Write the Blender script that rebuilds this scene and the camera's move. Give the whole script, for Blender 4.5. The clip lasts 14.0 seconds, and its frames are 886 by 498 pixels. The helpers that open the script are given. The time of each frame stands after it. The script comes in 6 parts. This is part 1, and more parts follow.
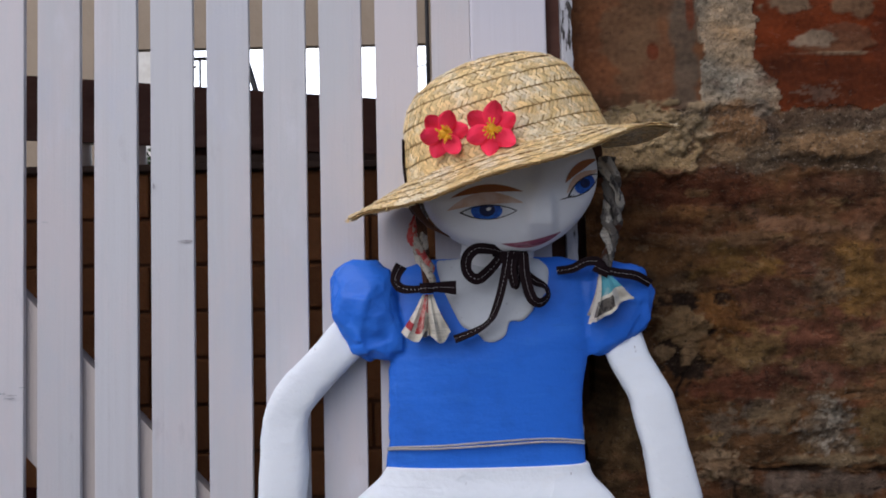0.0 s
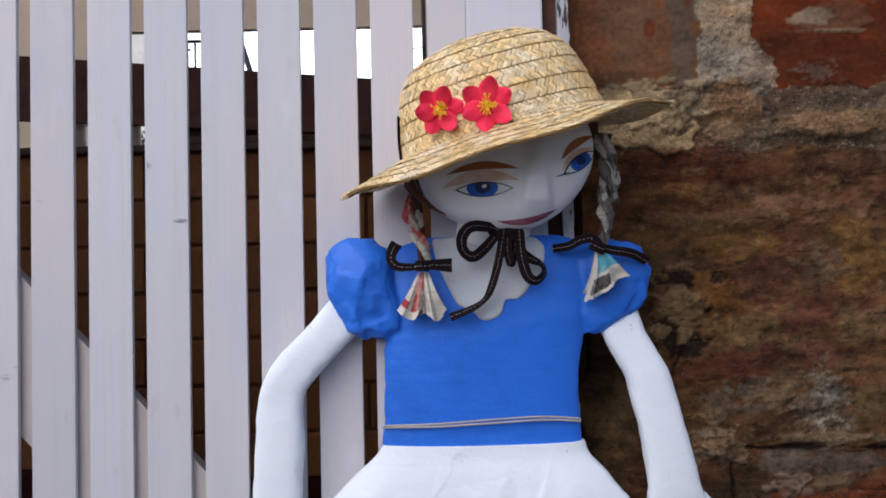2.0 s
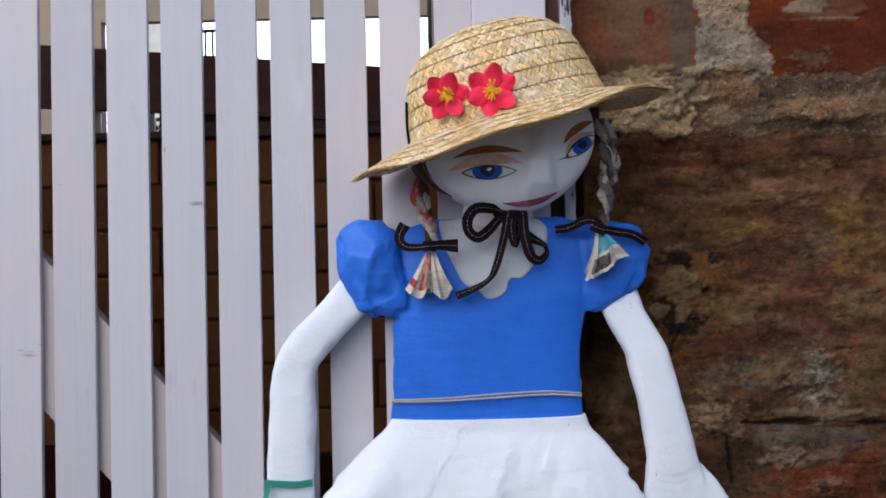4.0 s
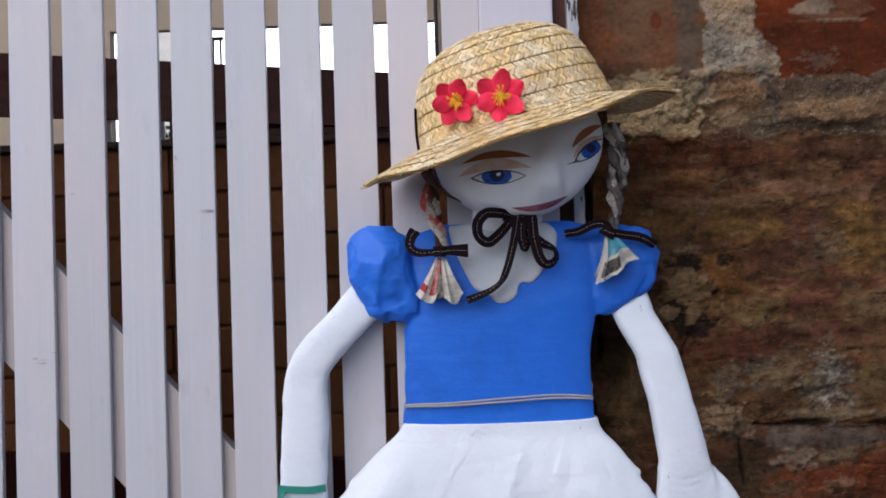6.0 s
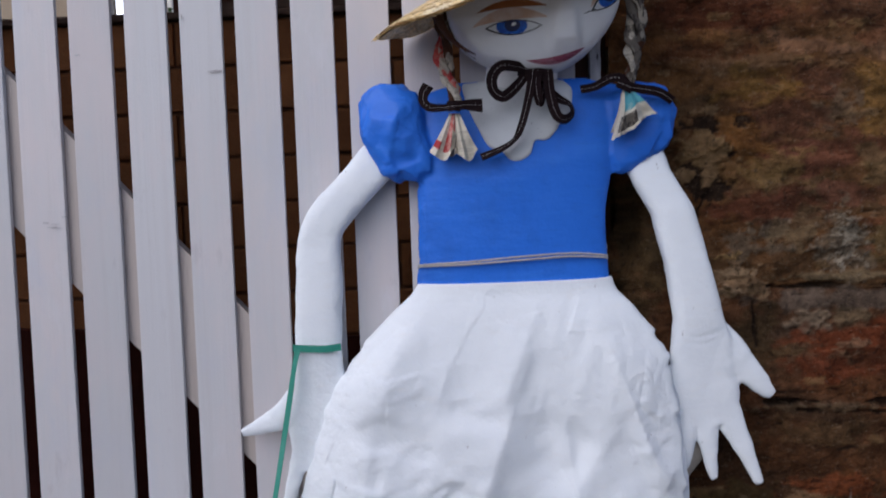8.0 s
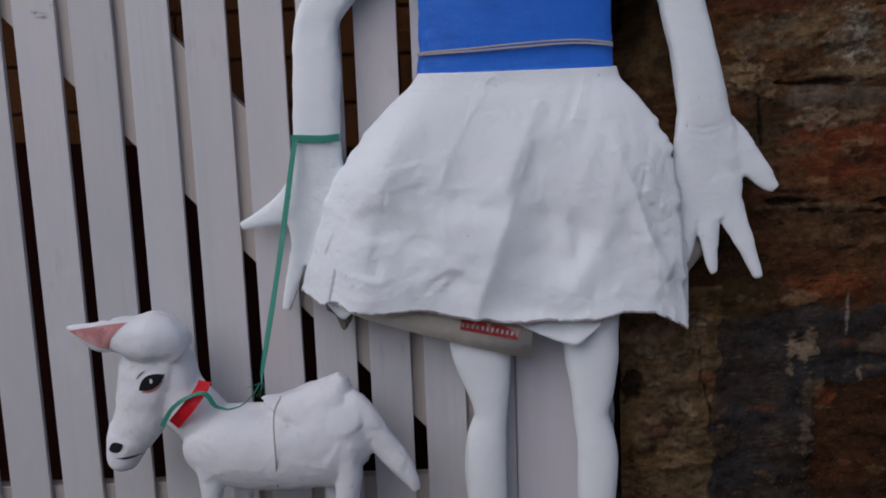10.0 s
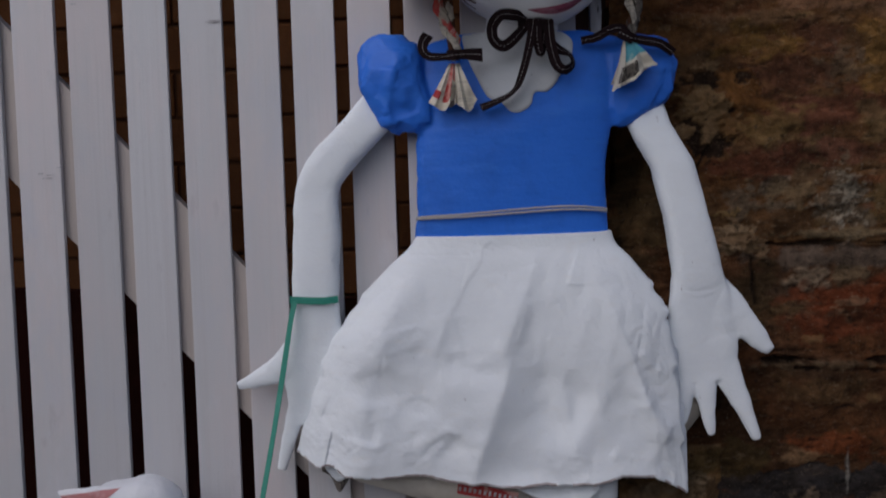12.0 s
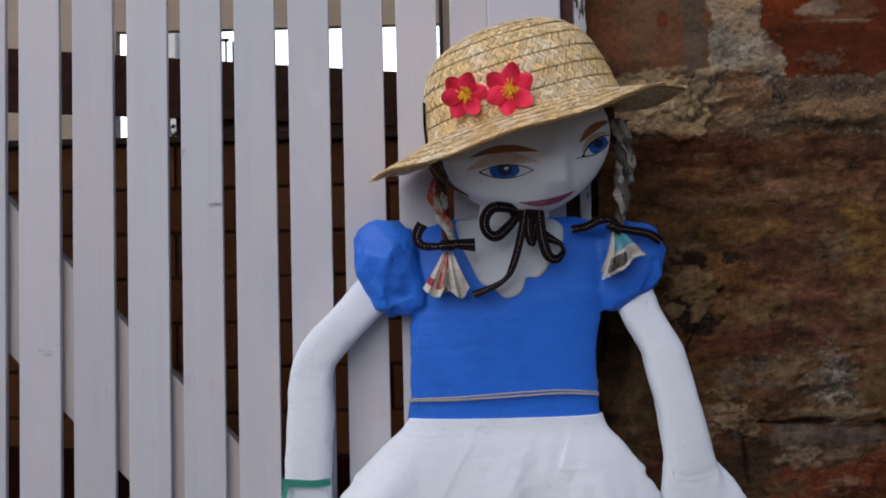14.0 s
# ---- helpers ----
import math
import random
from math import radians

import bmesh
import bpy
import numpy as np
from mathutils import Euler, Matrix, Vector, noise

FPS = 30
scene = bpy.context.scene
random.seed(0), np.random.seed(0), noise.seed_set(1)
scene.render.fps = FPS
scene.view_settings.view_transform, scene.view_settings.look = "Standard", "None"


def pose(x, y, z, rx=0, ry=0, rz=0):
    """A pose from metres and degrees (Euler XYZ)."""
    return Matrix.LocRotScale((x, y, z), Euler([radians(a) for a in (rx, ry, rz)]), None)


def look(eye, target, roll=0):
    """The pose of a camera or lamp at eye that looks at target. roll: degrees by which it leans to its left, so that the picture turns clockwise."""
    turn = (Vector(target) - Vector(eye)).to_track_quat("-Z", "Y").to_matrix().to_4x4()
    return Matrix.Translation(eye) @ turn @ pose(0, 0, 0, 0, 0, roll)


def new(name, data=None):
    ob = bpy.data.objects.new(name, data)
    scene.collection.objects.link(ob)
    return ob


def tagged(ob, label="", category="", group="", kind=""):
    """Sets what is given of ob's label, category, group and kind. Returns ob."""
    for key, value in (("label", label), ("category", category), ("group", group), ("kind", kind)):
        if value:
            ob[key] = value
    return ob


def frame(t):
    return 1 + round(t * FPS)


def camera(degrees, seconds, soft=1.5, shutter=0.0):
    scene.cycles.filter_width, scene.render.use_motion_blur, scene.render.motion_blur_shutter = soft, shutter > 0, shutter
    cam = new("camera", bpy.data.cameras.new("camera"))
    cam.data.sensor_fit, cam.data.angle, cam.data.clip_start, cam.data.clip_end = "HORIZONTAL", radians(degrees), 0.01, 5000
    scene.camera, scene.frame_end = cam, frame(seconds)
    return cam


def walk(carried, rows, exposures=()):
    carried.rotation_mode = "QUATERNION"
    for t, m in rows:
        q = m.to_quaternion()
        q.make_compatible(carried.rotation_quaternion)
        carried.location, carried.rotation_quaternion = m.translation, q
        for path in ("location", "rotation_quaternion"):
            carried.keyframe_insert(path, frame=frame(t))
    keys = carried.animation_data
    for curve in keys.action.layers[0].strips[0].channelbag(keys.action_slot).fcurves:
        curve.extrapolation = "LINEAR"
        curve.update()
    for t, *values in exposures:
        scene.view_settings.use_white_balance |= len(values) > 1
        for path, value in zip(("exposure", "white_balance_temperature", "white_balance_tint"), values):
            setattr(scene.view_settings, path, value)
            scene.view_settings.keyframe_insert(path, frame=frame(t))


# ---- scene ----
import collections

cam = camera(54.0, 14.0, soft=1.8, shutter=0.3)
ROWS = [
    (0.0, (0.012, -1.067, 0.835), (0.007, 0.931, 0.930), -1.2),
    (0.5, (0.013, -1.067, 0.829), (0.004, 0.931, 0.912), -1.2),
    (1.0, (0.013, -1.063, 0.825), (0.010, 0.935, 0.903), -1.1),
    (1.5, (0.015, -1.061, 0.819), (0.010, 0.937, 0.897), -1.4),
    (2.0, (0.014, -1.063, 0.821), (0.014, 0.936, 0.893), -1.3),
    (2.5, (0.012, -1.060, 0.818), (0.016, 0.939, 0.881), -1.1),
    (3.0, (0.012, -1.105, 0.814), (0.021, 0.894, 0.875), -1.0),
    (3.5, (0.011, -1.104, 0.815), (0.016, 0.895, 0.861), -1.0),
    (4.0, (0.011, -1.102, 0.808), (0.001, 0.898, 0.859), -1.3),
    (6.5, (0.004, -1.108, 0.811), (-0.022, 0.891, 0.869), -1.9),
    (7.0, (0.001, -1.108, 0.798), (-0.030, 0.891, 0.849), -1.7),
    (7.5, (0.002, -1.102, 0.768), (-0.040, 0.898, 0.741), -1.9),
    (8.0, (-0.012, -1.096, 0.717), (-0.045, 0.901, 0.628), -2.2),
    (8.5, (-0.021, -1.094, 0.669), (-0.056, 0.899, 0.513), -2.1),
    (9.0, (-0.027, -1.094, 0.626), (-0.061, 0.894, 0.412), -2.2),
    (9.2, (-0.025, -1.093, 0.612), (-0.063, 0.892, 0.383), -2.1),
    (10.3, (-0.018, -1.095, 0.575), (-0.055, 0.890, 0.255), -2.1),
    (11.3, (-0.013, -1.097, 0.587), (-0.048, 0.888, 0.349), -2.0),
    (11.5, (-0.015, -1.097, 0.605), (-0.044, 0.894, 0.420), -1.8),
    (12.0, (-0.019, -1.092, 0.665), (-0.039, 0.905, 0.564), -1.8),
    (12.5, (-0.008, -1.101, 0.726), (-0.038, 0.898, 0.694), -2.0),
    (13.0, (-0.007, -1.102, 0.769), (-0.029, 0.898, 0.773), -1.8),
    (13.5, (-0.001, -1.103, 0.794), (-0.028, 0.897, 0.808), -1.5),
    (14.0, (-0.005, -1.109, 0.788), (-0.024, 0.889, 0.876), -1.4),
]
EXPOSURES = [(0.0, -0.30, 5880, 14), (2.0, -0.06, 5840, 14), (4.0, -0.07, 5780, 14), (7.5, -0.20, 5780, 14), (9.0, -0.60, 5890, 14), (10.2, -0.83, 5980, 14), (11.5, -0.98, 6020, 14), (12.5, -0.98, 6020, 14), (13.0, -0.82, 5960, 14), (14.0, -0.54, 5920, 14)]
walk(cam, [(t, look(eye, target, roll)) for t, eye, target, roll in ROWS], EXPOSURES)

# ---- world and light: an overcast day, brightest towards the street ----
world = bpy.data.worlds.new("overcast_sky")
scene.world = world
world.use_nodes = True
wn = world.node_tree.nodes
sky = wn.new("ShaderNodeTexSky")
sky.sky_type, sky.sun_disc = "NISHITA", False
sky.sun_elevation, sky.sun_rotation = radians(52), radians(214)
sky.air_density, sky.dust_density = 1.0, 4.0
wn["Background"].inputs[1].default_value = 0.125
world.node_tree.links.new(sky.outputs[0], wn["Background"].inputs[0])
sun_data = bpy.data.lights.new("sun", "SUN")
sun_data.energy, sun_data.angle, sun_data.color = 1.6, radians(60), (1.0, 0.97, 0.93)
sun = new("sun", sun_data)
sun.matrix_world = look((-1.8, -2.7, 1.80), (0, 0, 0.6))


# ---- materials ----
def mat(name, base, rough=0.7, layers=(), bump=(), spec=0.3, island=0.0, rand=0.0, attr=""):
    """layers: (scale, from, to, colour, amount); bump: (scale, strength)."""
    m = bpy.data.materials.new(name)
    m.use_nodes = True
    nt = m.node_tree
    b = nt.nodes["Principled BSDF"]
    b.inputs["Roughness"].default_value = rough
    b.inputs["Specular IOR Level"].default_value = spec
    co = nt.nodes.new("ShaderNodeTexCoord").outputs["Object"]
    rgb = nt.nodes.new("ShaderNodeRGB")
    rgb.outputs[0].default_value = (*base, 1)
    col = rgb.outputs[0]
    if attr:
        at = nt.nodes.new("ShaderNodeAttribute")
        at.attribute_name = attr
        col = at.outputs["Color"]
    for n, (scale, lo, hi, colour, amount) in enumerate(layers):
        mp = nt.nodes.new("ShaderNodeMapping")
        mp.inputs["Location"].default_value = (n * 3.7, n * 1.3, n * 2.1)
        if isinstance(scale, tuple):
            mp.inputs["Scale"].default_value = scale
            scale = 1.0
        nt.links.new(co, mp.inputs[0])
        no = nt.nodes.new("ShaderNodeTexNoise")
        no.inputs["Scale"].default_value, no.inputs["Detail"].default_value = scale, 9
        no.inputs["Roughness"].default_value = 0.66
        nt.links.new(mp.outputs[0], no.inputs["Vector"])
        mr = nt.nodes.new("ShaderNodeMapRange")
        mr.inputs[1].default_value, mr.inputs[2].default_value, mr.inputs[4].default_value = lo, hi, amount
        nt.links.new(no.outputs[0], mr.inputs[0])
        mix = nt.nodes.new("ShaderNodeMix")
        mix.data_type = "RGBA"
        nt.links.new(mr.outputs[0], mix.inputs["Factor"])
        nt.links.new(col, mix.inputs["A"])
        mix.inputs["B"].default_value = (*colour, 1)
        col = mix.outputs["Result"]
    if island or rand:
        src = nt.nodes.new("ShaderNodeNewGeometry").outputs["Random Per Island"] if island else nt.nodes.new("ShaderNodeObjectInfo").outputs["Random"]
        mr = nt.nodes.new("ShaderNodeMapRange")
        mr.inputs[3].default_value, mr.inputs[4].default_value = 1 - (island or rand), 1 + (island or rand)
        nt.links.new(src, mr.inputs[0])
        hsv = nt.nodes.new("ShaderNodeHueSaturation")
        nt.links.new(mr.outputs[0], hsv.inputs["Value"])
        nt.links.new(col, hsv.inputs["Color"])
        col = hsv.outputs[0]
    nt.links.new(col, b.inputs["Base Color"])
    last = None
    for n, (scale, strength) in enumerate(bump):
        pieces = isinstance(scale, str) and scale[0] == "p"
        crumple = isinstance(scale, str) and scale[0] != "r"
        ridged = isinstance(scale, str) and scale[0] == "r"
        no = nt.nodes.new("ShaderNodeTexVoronoi" if crumple else "ShaderNodeTexNoise")
        if crumple:
            scale = float(scale.strip("p"))
        no.inputs["Detail"].default_value = 1 if crumple else 5
        if ridged:
            scale = float(scale[1:])
            no.noise_type = "RIDGED_MULTIFRACTAL"
            no.inputs["Detail"].default_value = 2
        if isinstance(scale, tuple):
            mp = nt.nodes.new("ShaderNodeMapping")
            mp.inputs["Scale"].default_value = scale
            nt.links.new(co, mp.inputs[0])
            nt.links.new(mp.outputs[0], no.inputs["Vector"])
            no.inputs["Scale"].default_value = 1.0
        elif pieces:
            wob = nt.nodes.new("ShaderNodeTexNoise")
            wob.inputs["Scale"].default_value, wob.inputs["Detail"].default_value = scale * 1.5, 4
            nt.links.new(co, wob.inputs["Vector"])
            add = nt.nodes.new("ShaderNodeVectorMath")
            add.operation = "MULTIPLY_ADD"
            add.inputs[1].default_value = (0.7 / scale, 0.7 / scale, 0.7 / scale)
            nt.links.new(wob.outputs[1], add.inputs[0])
            nt.links.new(co, add.inputs[2])
            nt.links.new(add.outputs[0], no.inputs["Vector"])
            no.inputs["Scale"].default_value = scale
            no.inputs["Detail"].default_value = 0
        else:
            nt.links.new(co, no.inputs["Vector"])
            no.inputs["Scale"].default_value = scale
        bp = nt.nodes.new("ShaderNodeBump")
        bp.inputs["Strength"].default_value, bp.inputs["Distance"].default_value = strength, 0.004
        nt.links.new(no.outputs[1 if pieces else 0], bp.inputs["Height"])
        if last:
            nt.links.new(last, bp.inputs["Normal"])
        last = bp.outputs[0]
    if last:
        nt.links.new(last, b.inputs["Normal"])
    return m


SLAT = mat("white_painted_slat", (0.573, 0.573, 0.590), 0.5, [((60, 60, 1.5), 0.48, 0.72, (0.50, 0.475, 0.475), 0.35), ((6, 6, 2.0), 0.46, 0.60, (0.625, 0.575, 0.58), 0.85), ((12, 12, 5), 0.54, 0.66, (0.54, 0.55, 0.60), 0.6), (70, 0.70, 0.76, (0.28, 0.25, 0.23), 0.5), ((26, 26, 8), 0.62, 0.72, (0.44, 0.42, 0.44), 0.5), ((9, 9, 4), 0.60, 0.72, (0.66, 0.65, 0.69), 0.6)], [((160, 160, 4), 0.14), (300, 0.06)], rand=0.05)
SCUFF = mat("worn_bare_mark", (0.34, 0.32, 0.33), 0.8, [(260, 0.40, 0.56, (0.53, 0.53, 0.55), 0.95)], [(200, 0.2)])
BRACE = mat("grey_white_painted_brace", (0.47, 0.42, 0.39), 0.6, [((30, 30, 2), 0.45, 0.7, (0.30, 0.26, 0.23), 0.5)], [((120, 120, 5), 0.3)])
POST = mat("white_gloss_post", (0.60, 0.585, 0.63), 0.4, [((40, 40, 2), 0.5, 0.75, (0.55, 0.52, 0.54), 0.4)], [((120, 120, 3), 0.15)])
FLAKE = mat("flaking_white_paint", (0.40, 0.40, 0.42), 0.6, [((30, 30, 6), 0.48, 0.60, (0.60, 0.60, 0.63), 0.8), ((90, 90, 18), 0.56, 0.60, (0.03, 0.025, 0.02), 1.0)], [((60, 60, 14), 0.8)])
DARKWOOD = mat("dark_weathered_timber", (0.085, 0.042, 0.032), 0.9, [((3, 40, 40), 0.45, 0.7, (0.12, 0.065, 0.050), 0.7), (30, 0.55, 0.68, (0.045, 0.021, 0.016), 0.7)], [((6, 90, 90), 0.4)], spec=0.06)
BRICK = mat("brown_brick", (0.205, 0.085, 0.035), 0.95, [(25, 0.45, 0.7, (0.18, 0.080, 0.035), 0.8), (140, 0.55, 0.7, (0.25, 0.125, 0.05), 0.5)], [(120, 0.5)], spec=0.05, rand=0.2)
JOINT = mat("dark_brick_joint", (0.13, 0.062, 0.031), 0.95, [(80, 0.4, 0.7, (0.13, 0.075, 0.045), 0.6)], [(150, 0.5)], spec=0.05)
PLINTH = mat("dark_maroon_paint", (0.036, 0.0095, 0.007), 0.8, [(14, 0.45, 0.7, (0.052, 0.016, 0.011), 0.7)], [(60, 0.4)], spec=0.04)
COPING = mat("stone_coping", (0.085, 0.055, 0.042), 0.9, [(40, 0.45, 0.7, (0.05, 0.033, 0.026), 0.7)], [(120, 0.5)], spec=0.1)
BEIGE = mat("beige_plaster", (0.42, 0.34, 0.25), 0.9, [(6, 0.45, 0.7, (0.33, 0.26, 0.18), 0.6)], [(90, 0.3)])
PALE = mat("pale_stone", (0.82, 0.79, 0.72), 0.8, [(12, 0.45, 0.7, (0.55, 0.5, 0.42), 0.6)], [(90, 0.3)])
IRON = mat("dark_iron", (0.03, 0.03, 0.032), 0.5, [(60, 0.5, 0.7, (0.07, 0.05, 0.04), 0.5)], [(200, 0.2)])
GROUND = mat("grey_worn_paving", (0.150, 0.146, 0.138), 0.9, [(6, 0.45, 0.7, (0.11, 0.106, 0.10), 0.7), (90, 0.5, 0.7, (0.26, 0.25, 0.24), 0.5)], [(60, 0.5)])
ROCK = mat("weathered_brown_stone", (0.1, 0.05, 0.03), 0.92, [(95, 0.56, 0.68, (0.014, 0.010, 0.007), 0.75), ((60, 60, 150), 0.58, 0.70, (0.20, 0.14, 0.085), 0.35), (260, 0.60, 0.70, (0.26, 0.20, 0.14), 0.4)], [((40, 40, 90), 0.8), (120, 0.8), (330, 0.7)], spec=0.08, attr="tint")
ROCK_SMOOTH = mat("worn_dressed_stone", (0.1, 0.05, 0.03), 0.9, [(70, 0.60, 0.70, (0.020, 0.012, 0.008), 0.55), ((40, 40, 110), 0.58, 0.70, (0.22, 0.13, 0.08), 0.25), (240, 0.62, 0.72, (0.26, 0.18, 0.12), 0.3)], [((30, 30, 60), 0.22), (130, 0.25), (400, 0.35)], spec=0.12, attr="tint")
ROCK_GRITTY = mat("crumbling_lime_mortar", (0.3, 0.2, 0.1), 0.97, [(140, 0.54, 0.64, (0.060, 0.045, 0.032), 0.55), (200, 0.56, 0.64, (0.46, 0.38, 0.29), 0.30), (330, 0.58, 0.66, (0.03, 0.022, 0.016), 0.7)], [(60, 0.8), (150, 1.0), (360, 0.9)], spec=0.06, attr="tint")
CORE = mat("grey_wall_core", (0.22, 0.17, 0.12), 0.97, [(18, 0.46, 0.6, (0.12, 0.09, 0.06), 0.8)], [(60, 0.8)], spec=0.05)
TORN = mat("torn_paper_edge", (0.40, 0.34, 0.34), 0.85, [(60, 0.45, 0.6, (0.66, 0.64, 0.66), 0.9)], [(120, 0.3)])
WHITE = mat("white_painted_papier_mache", (0.862, 0.905, 0.938), 0.6, [((9, 9, 16), 0.46, 0.66, (0.785, 0.83, 0.875), 0.6), ((30, 30, 90), 0.56, 0.72, (0.85, 0.865, 0.865), 0.5), ((110, 110, 60), 0.67, 0.72, (0.36, 0.34, 0.35), 0.7)], [("p20", 0.20), ("r14", 0.19), ("r36", 0.17), ((40, 40, 130), 0.09), (110, 0.20), (260, 0.16)])
BLUE = mat("blue_painted_papier_mache", (0.034, 0.175, 0.74), 0.42, [(12, 0.46, 0.66, (0.026, 0.125, 0.55), 0.6), ((12, 12, 60), 0.54, 0.68, (0.055, 0.23, 0.78), 0.45), ((30, 30, 110), 0.60, 0.72, (0.022, 0.11, 0.48), 0.35), (220, 0.70, 0.75, (0.35, 0.48, 0.75), 0.5)], [("p16", 0.16), ((14, 14, 60), 0.30), ("r12", 0.20), ("r30", 0.10), (40, 0.18), (240, 0.12)])
FACE = mat("white_painted_face", (0.81, 0.82, 0.84), 0.42, [(10, 0.46, 0.66, (0.74, 0.74, 0.77), 0.6), ((40, 40, 90), 0.56, 0.7, (0.76, 0.75, 0.75), 0.5)], [("p24", 0.05), (40, 0.12), ((60, 60, 160), 0.08)])
COLLAR = mat("off_white_paper_collar", (0.60, 0.62, 0.64), 0.55, [(18, 0.48, 0.66, (0.52, 0.53, 0.55), 0.6), (130, 0.64, 0.70, (0.25, 0.24, 0.26), 0.7)], [(40, 0.15), (200, 0.1)])
HAIR = mat("brown_painted_hair", (0.075, 0.028, 0.013), 0.7, [(60, 0.5, 0.7, (0.05, 0.02, 0.01), 0.6)], [((80, 80, 20), 0.4)])
NEWS = mat("newspaper", (0.54, 0.49, 0.41), 0.85, [((110, 110, 240), 0.52, 0.58, (0.20, 0.18, 0.16), 0.7), ((190, 190, 45), 0.60, 0.63, (0.05, 0.045, 0.045), 0.9)], [(60, 0.5)])
DARKNEWS = mat("dark_printed_newspaper", (0.16, 0.14, 0.12), 0.85, [((160, 160, 60), 0.50, 0.56, (0.035, 0.03, 0.03), 0.8), ((120, 120, 34), 0.55, 0.60, (0.46, 0.42, 0.35), 0.85)], [(60, 0.6)])
CREAM = mat("cream_newsprint", (0.70, 0.65, 0.54), 0.85, [((40, 40, 300), 0.55, 0.6, (0.42, 0.39, 0.34), 0.5), (30, 0.6, 0.64, (0.30, 0.28, 0.26), 0.5)], [(50, 0.6)], island=0.08)
REDINK = mat("red_printed_newsprint", (0.42, 0.05, 0.05), 0.8, [(45, 0.52, 0.6, (0.66, 0.45, 0.38), 0.7)], [(80, 0.3)])
REDNEWS = mat("red_and_cream_newsprint", (0.44, 0.39, 0.33), 0.85, [(38, 0.51, 0.545, (0.50, 0.06, 0.05), 0.95), ((110, 110, 220), 0.55, 0.6, (0.2, 0.18, 0.17), 0.6)], [(60, 0.5)])
TEAL = mat("teal_printed_newsprint", (0.10, 0.34, 0.40), 0.8, [(40, 0.52, 0.62, (0.50, 0.55, 0.50), 0.6)], [(80, 0.3)])
INK_BLUE = mat("blue_eye_paint", (0.02, 0.08, 0.42), 0.4, [(180, 0.45, 0.65, (0.04, 0.2, 0.7), 0.7)], [(150, 0.05)])
INK_NAVY = mat("navy_pupil_paint", (0.010, 0.018, 0.075), 0.4, [(150, 0.5, 0.7, (0.02, 0.05, 0.2), 0.5)], [(150, 0.05)])
INK_BLACK = mat("black_paint", (0.012, 0.012, 0.016), 0.5, [(80, 0.5, 0.7, (0.03, 0.03, 0.03), 0.4)], [(150, 0.05)])
INK_BROWN = mat("brown_brow_paint", (0.32, 0.105, 0.030), 0.55, [(60, 0.45, 0.7, (0.26, 0.10, 0.035), 0.6)], [(150, 0.05)])
INK_TAN = mat("tan_eyelid_paint", (0.63, 0.42, 0.30), 0.55, [(30, 0.44, 0.62, (0.74, 0.64, 0.58), 0.75)], [(150, 0.05)])
INK_LIP = mat("pink_lip_paint", (0.30, 0.070, 0.115), 0.5, [((60, 60, 300), 0.48, 0.62, (0.50, 0.26, 0.32), 0.7), (90, 0.5, 0.7, (0.20, 0.04, 0.07), 0.6)], [(150, 0.05)])
INK_WHITE = mat("eye_white_paint", (0.78, 0.8, 0.82), 0.45, [(70, 0.5, 0.7, (0.6, 0.64, 0.68), 0.5)], [(150, 0.05)])
PINK = mat("pink_ear_paint", (0.48, 0.20, 0.20), 0.6, [(34, 0.45, 0.62, (0.62, 0.42, 0.42), 0.85), (120, 0.58, 0.66, (0.30, 0.18, 0.18), 0.5)], [(90, 0.2)])
STRAW = mat("golden_straw", (0.80, 0.58, 0.26), 0.36, [(36, 0.46, 0.62, (0.86, 0.75, 0.52), 0.85), (14, 0.52, 0.66, (0.72, 0.47, 0.17), 0.55), (300, 0.55, 0.7, (0.50, 0.30, 0.11), 0.4)], [((300, 300, 300), 0.3)], island=0.24)
# Darker copy of the straw; shade in the gaps of the braid is its colour.
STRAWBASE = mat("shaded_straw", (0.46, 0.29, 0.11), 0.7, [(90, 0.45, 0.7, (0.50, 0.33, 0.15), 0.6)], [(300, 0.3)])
PETAL = mat("pink_red_cloth_petal", (0.98, 0.045, 0.105), 0.55, [(90, 0.45, 0.7, (0.92, 0.05, 0.11), 0.6)], [(300, 0.2)], spec=0.12, rand=0.08)
STAMEN = mat("yellow_stamen", (0.85, 0.46, 0.02), 0.5, [(200, 0.45, 0.7, (0.75, 0.3, 0.01), 0.6)], [(300, 0.2)])
RIBBON = mat("dark_brown_ribbon", (0.015, 0.0085, 0.0095), 0.75, [((500, 500, 500), 0.5, 0.7, (0.030, 0.017, 0.019), 0.6)], [(700, 0.3)], spec=0.06)
THREAD = mat("white_stitching", (0.50, 0.46, 0.45), 0.7, [(400, 0.5, 0.7, (0.5, 0.46, 0.44), 0.5)], [(500, 0.3)])
STRING = mat("grey_twine", (0.48, 0.46, 0.43), 0.8, [(300, 0.45, 0.7, (0.3, 0.28, 0.25), 0.6)], [(600, 0.5)])
GREEN = mat("green_satin_ribbon", (0.045, 0.27, 0.20), 0.4, [((500, 500, 60), 0.5, 0.7, (0.03, 0.19, 0.14), 0.6)], [(500, 0.15)])
RED = mat("red_ribbon", (0.64, 0.008, 0.018), 0.5, [(90, 0.5, 0.7, (0.45, 0.01, 0.012), 0.6)], [(300, 0.2)])
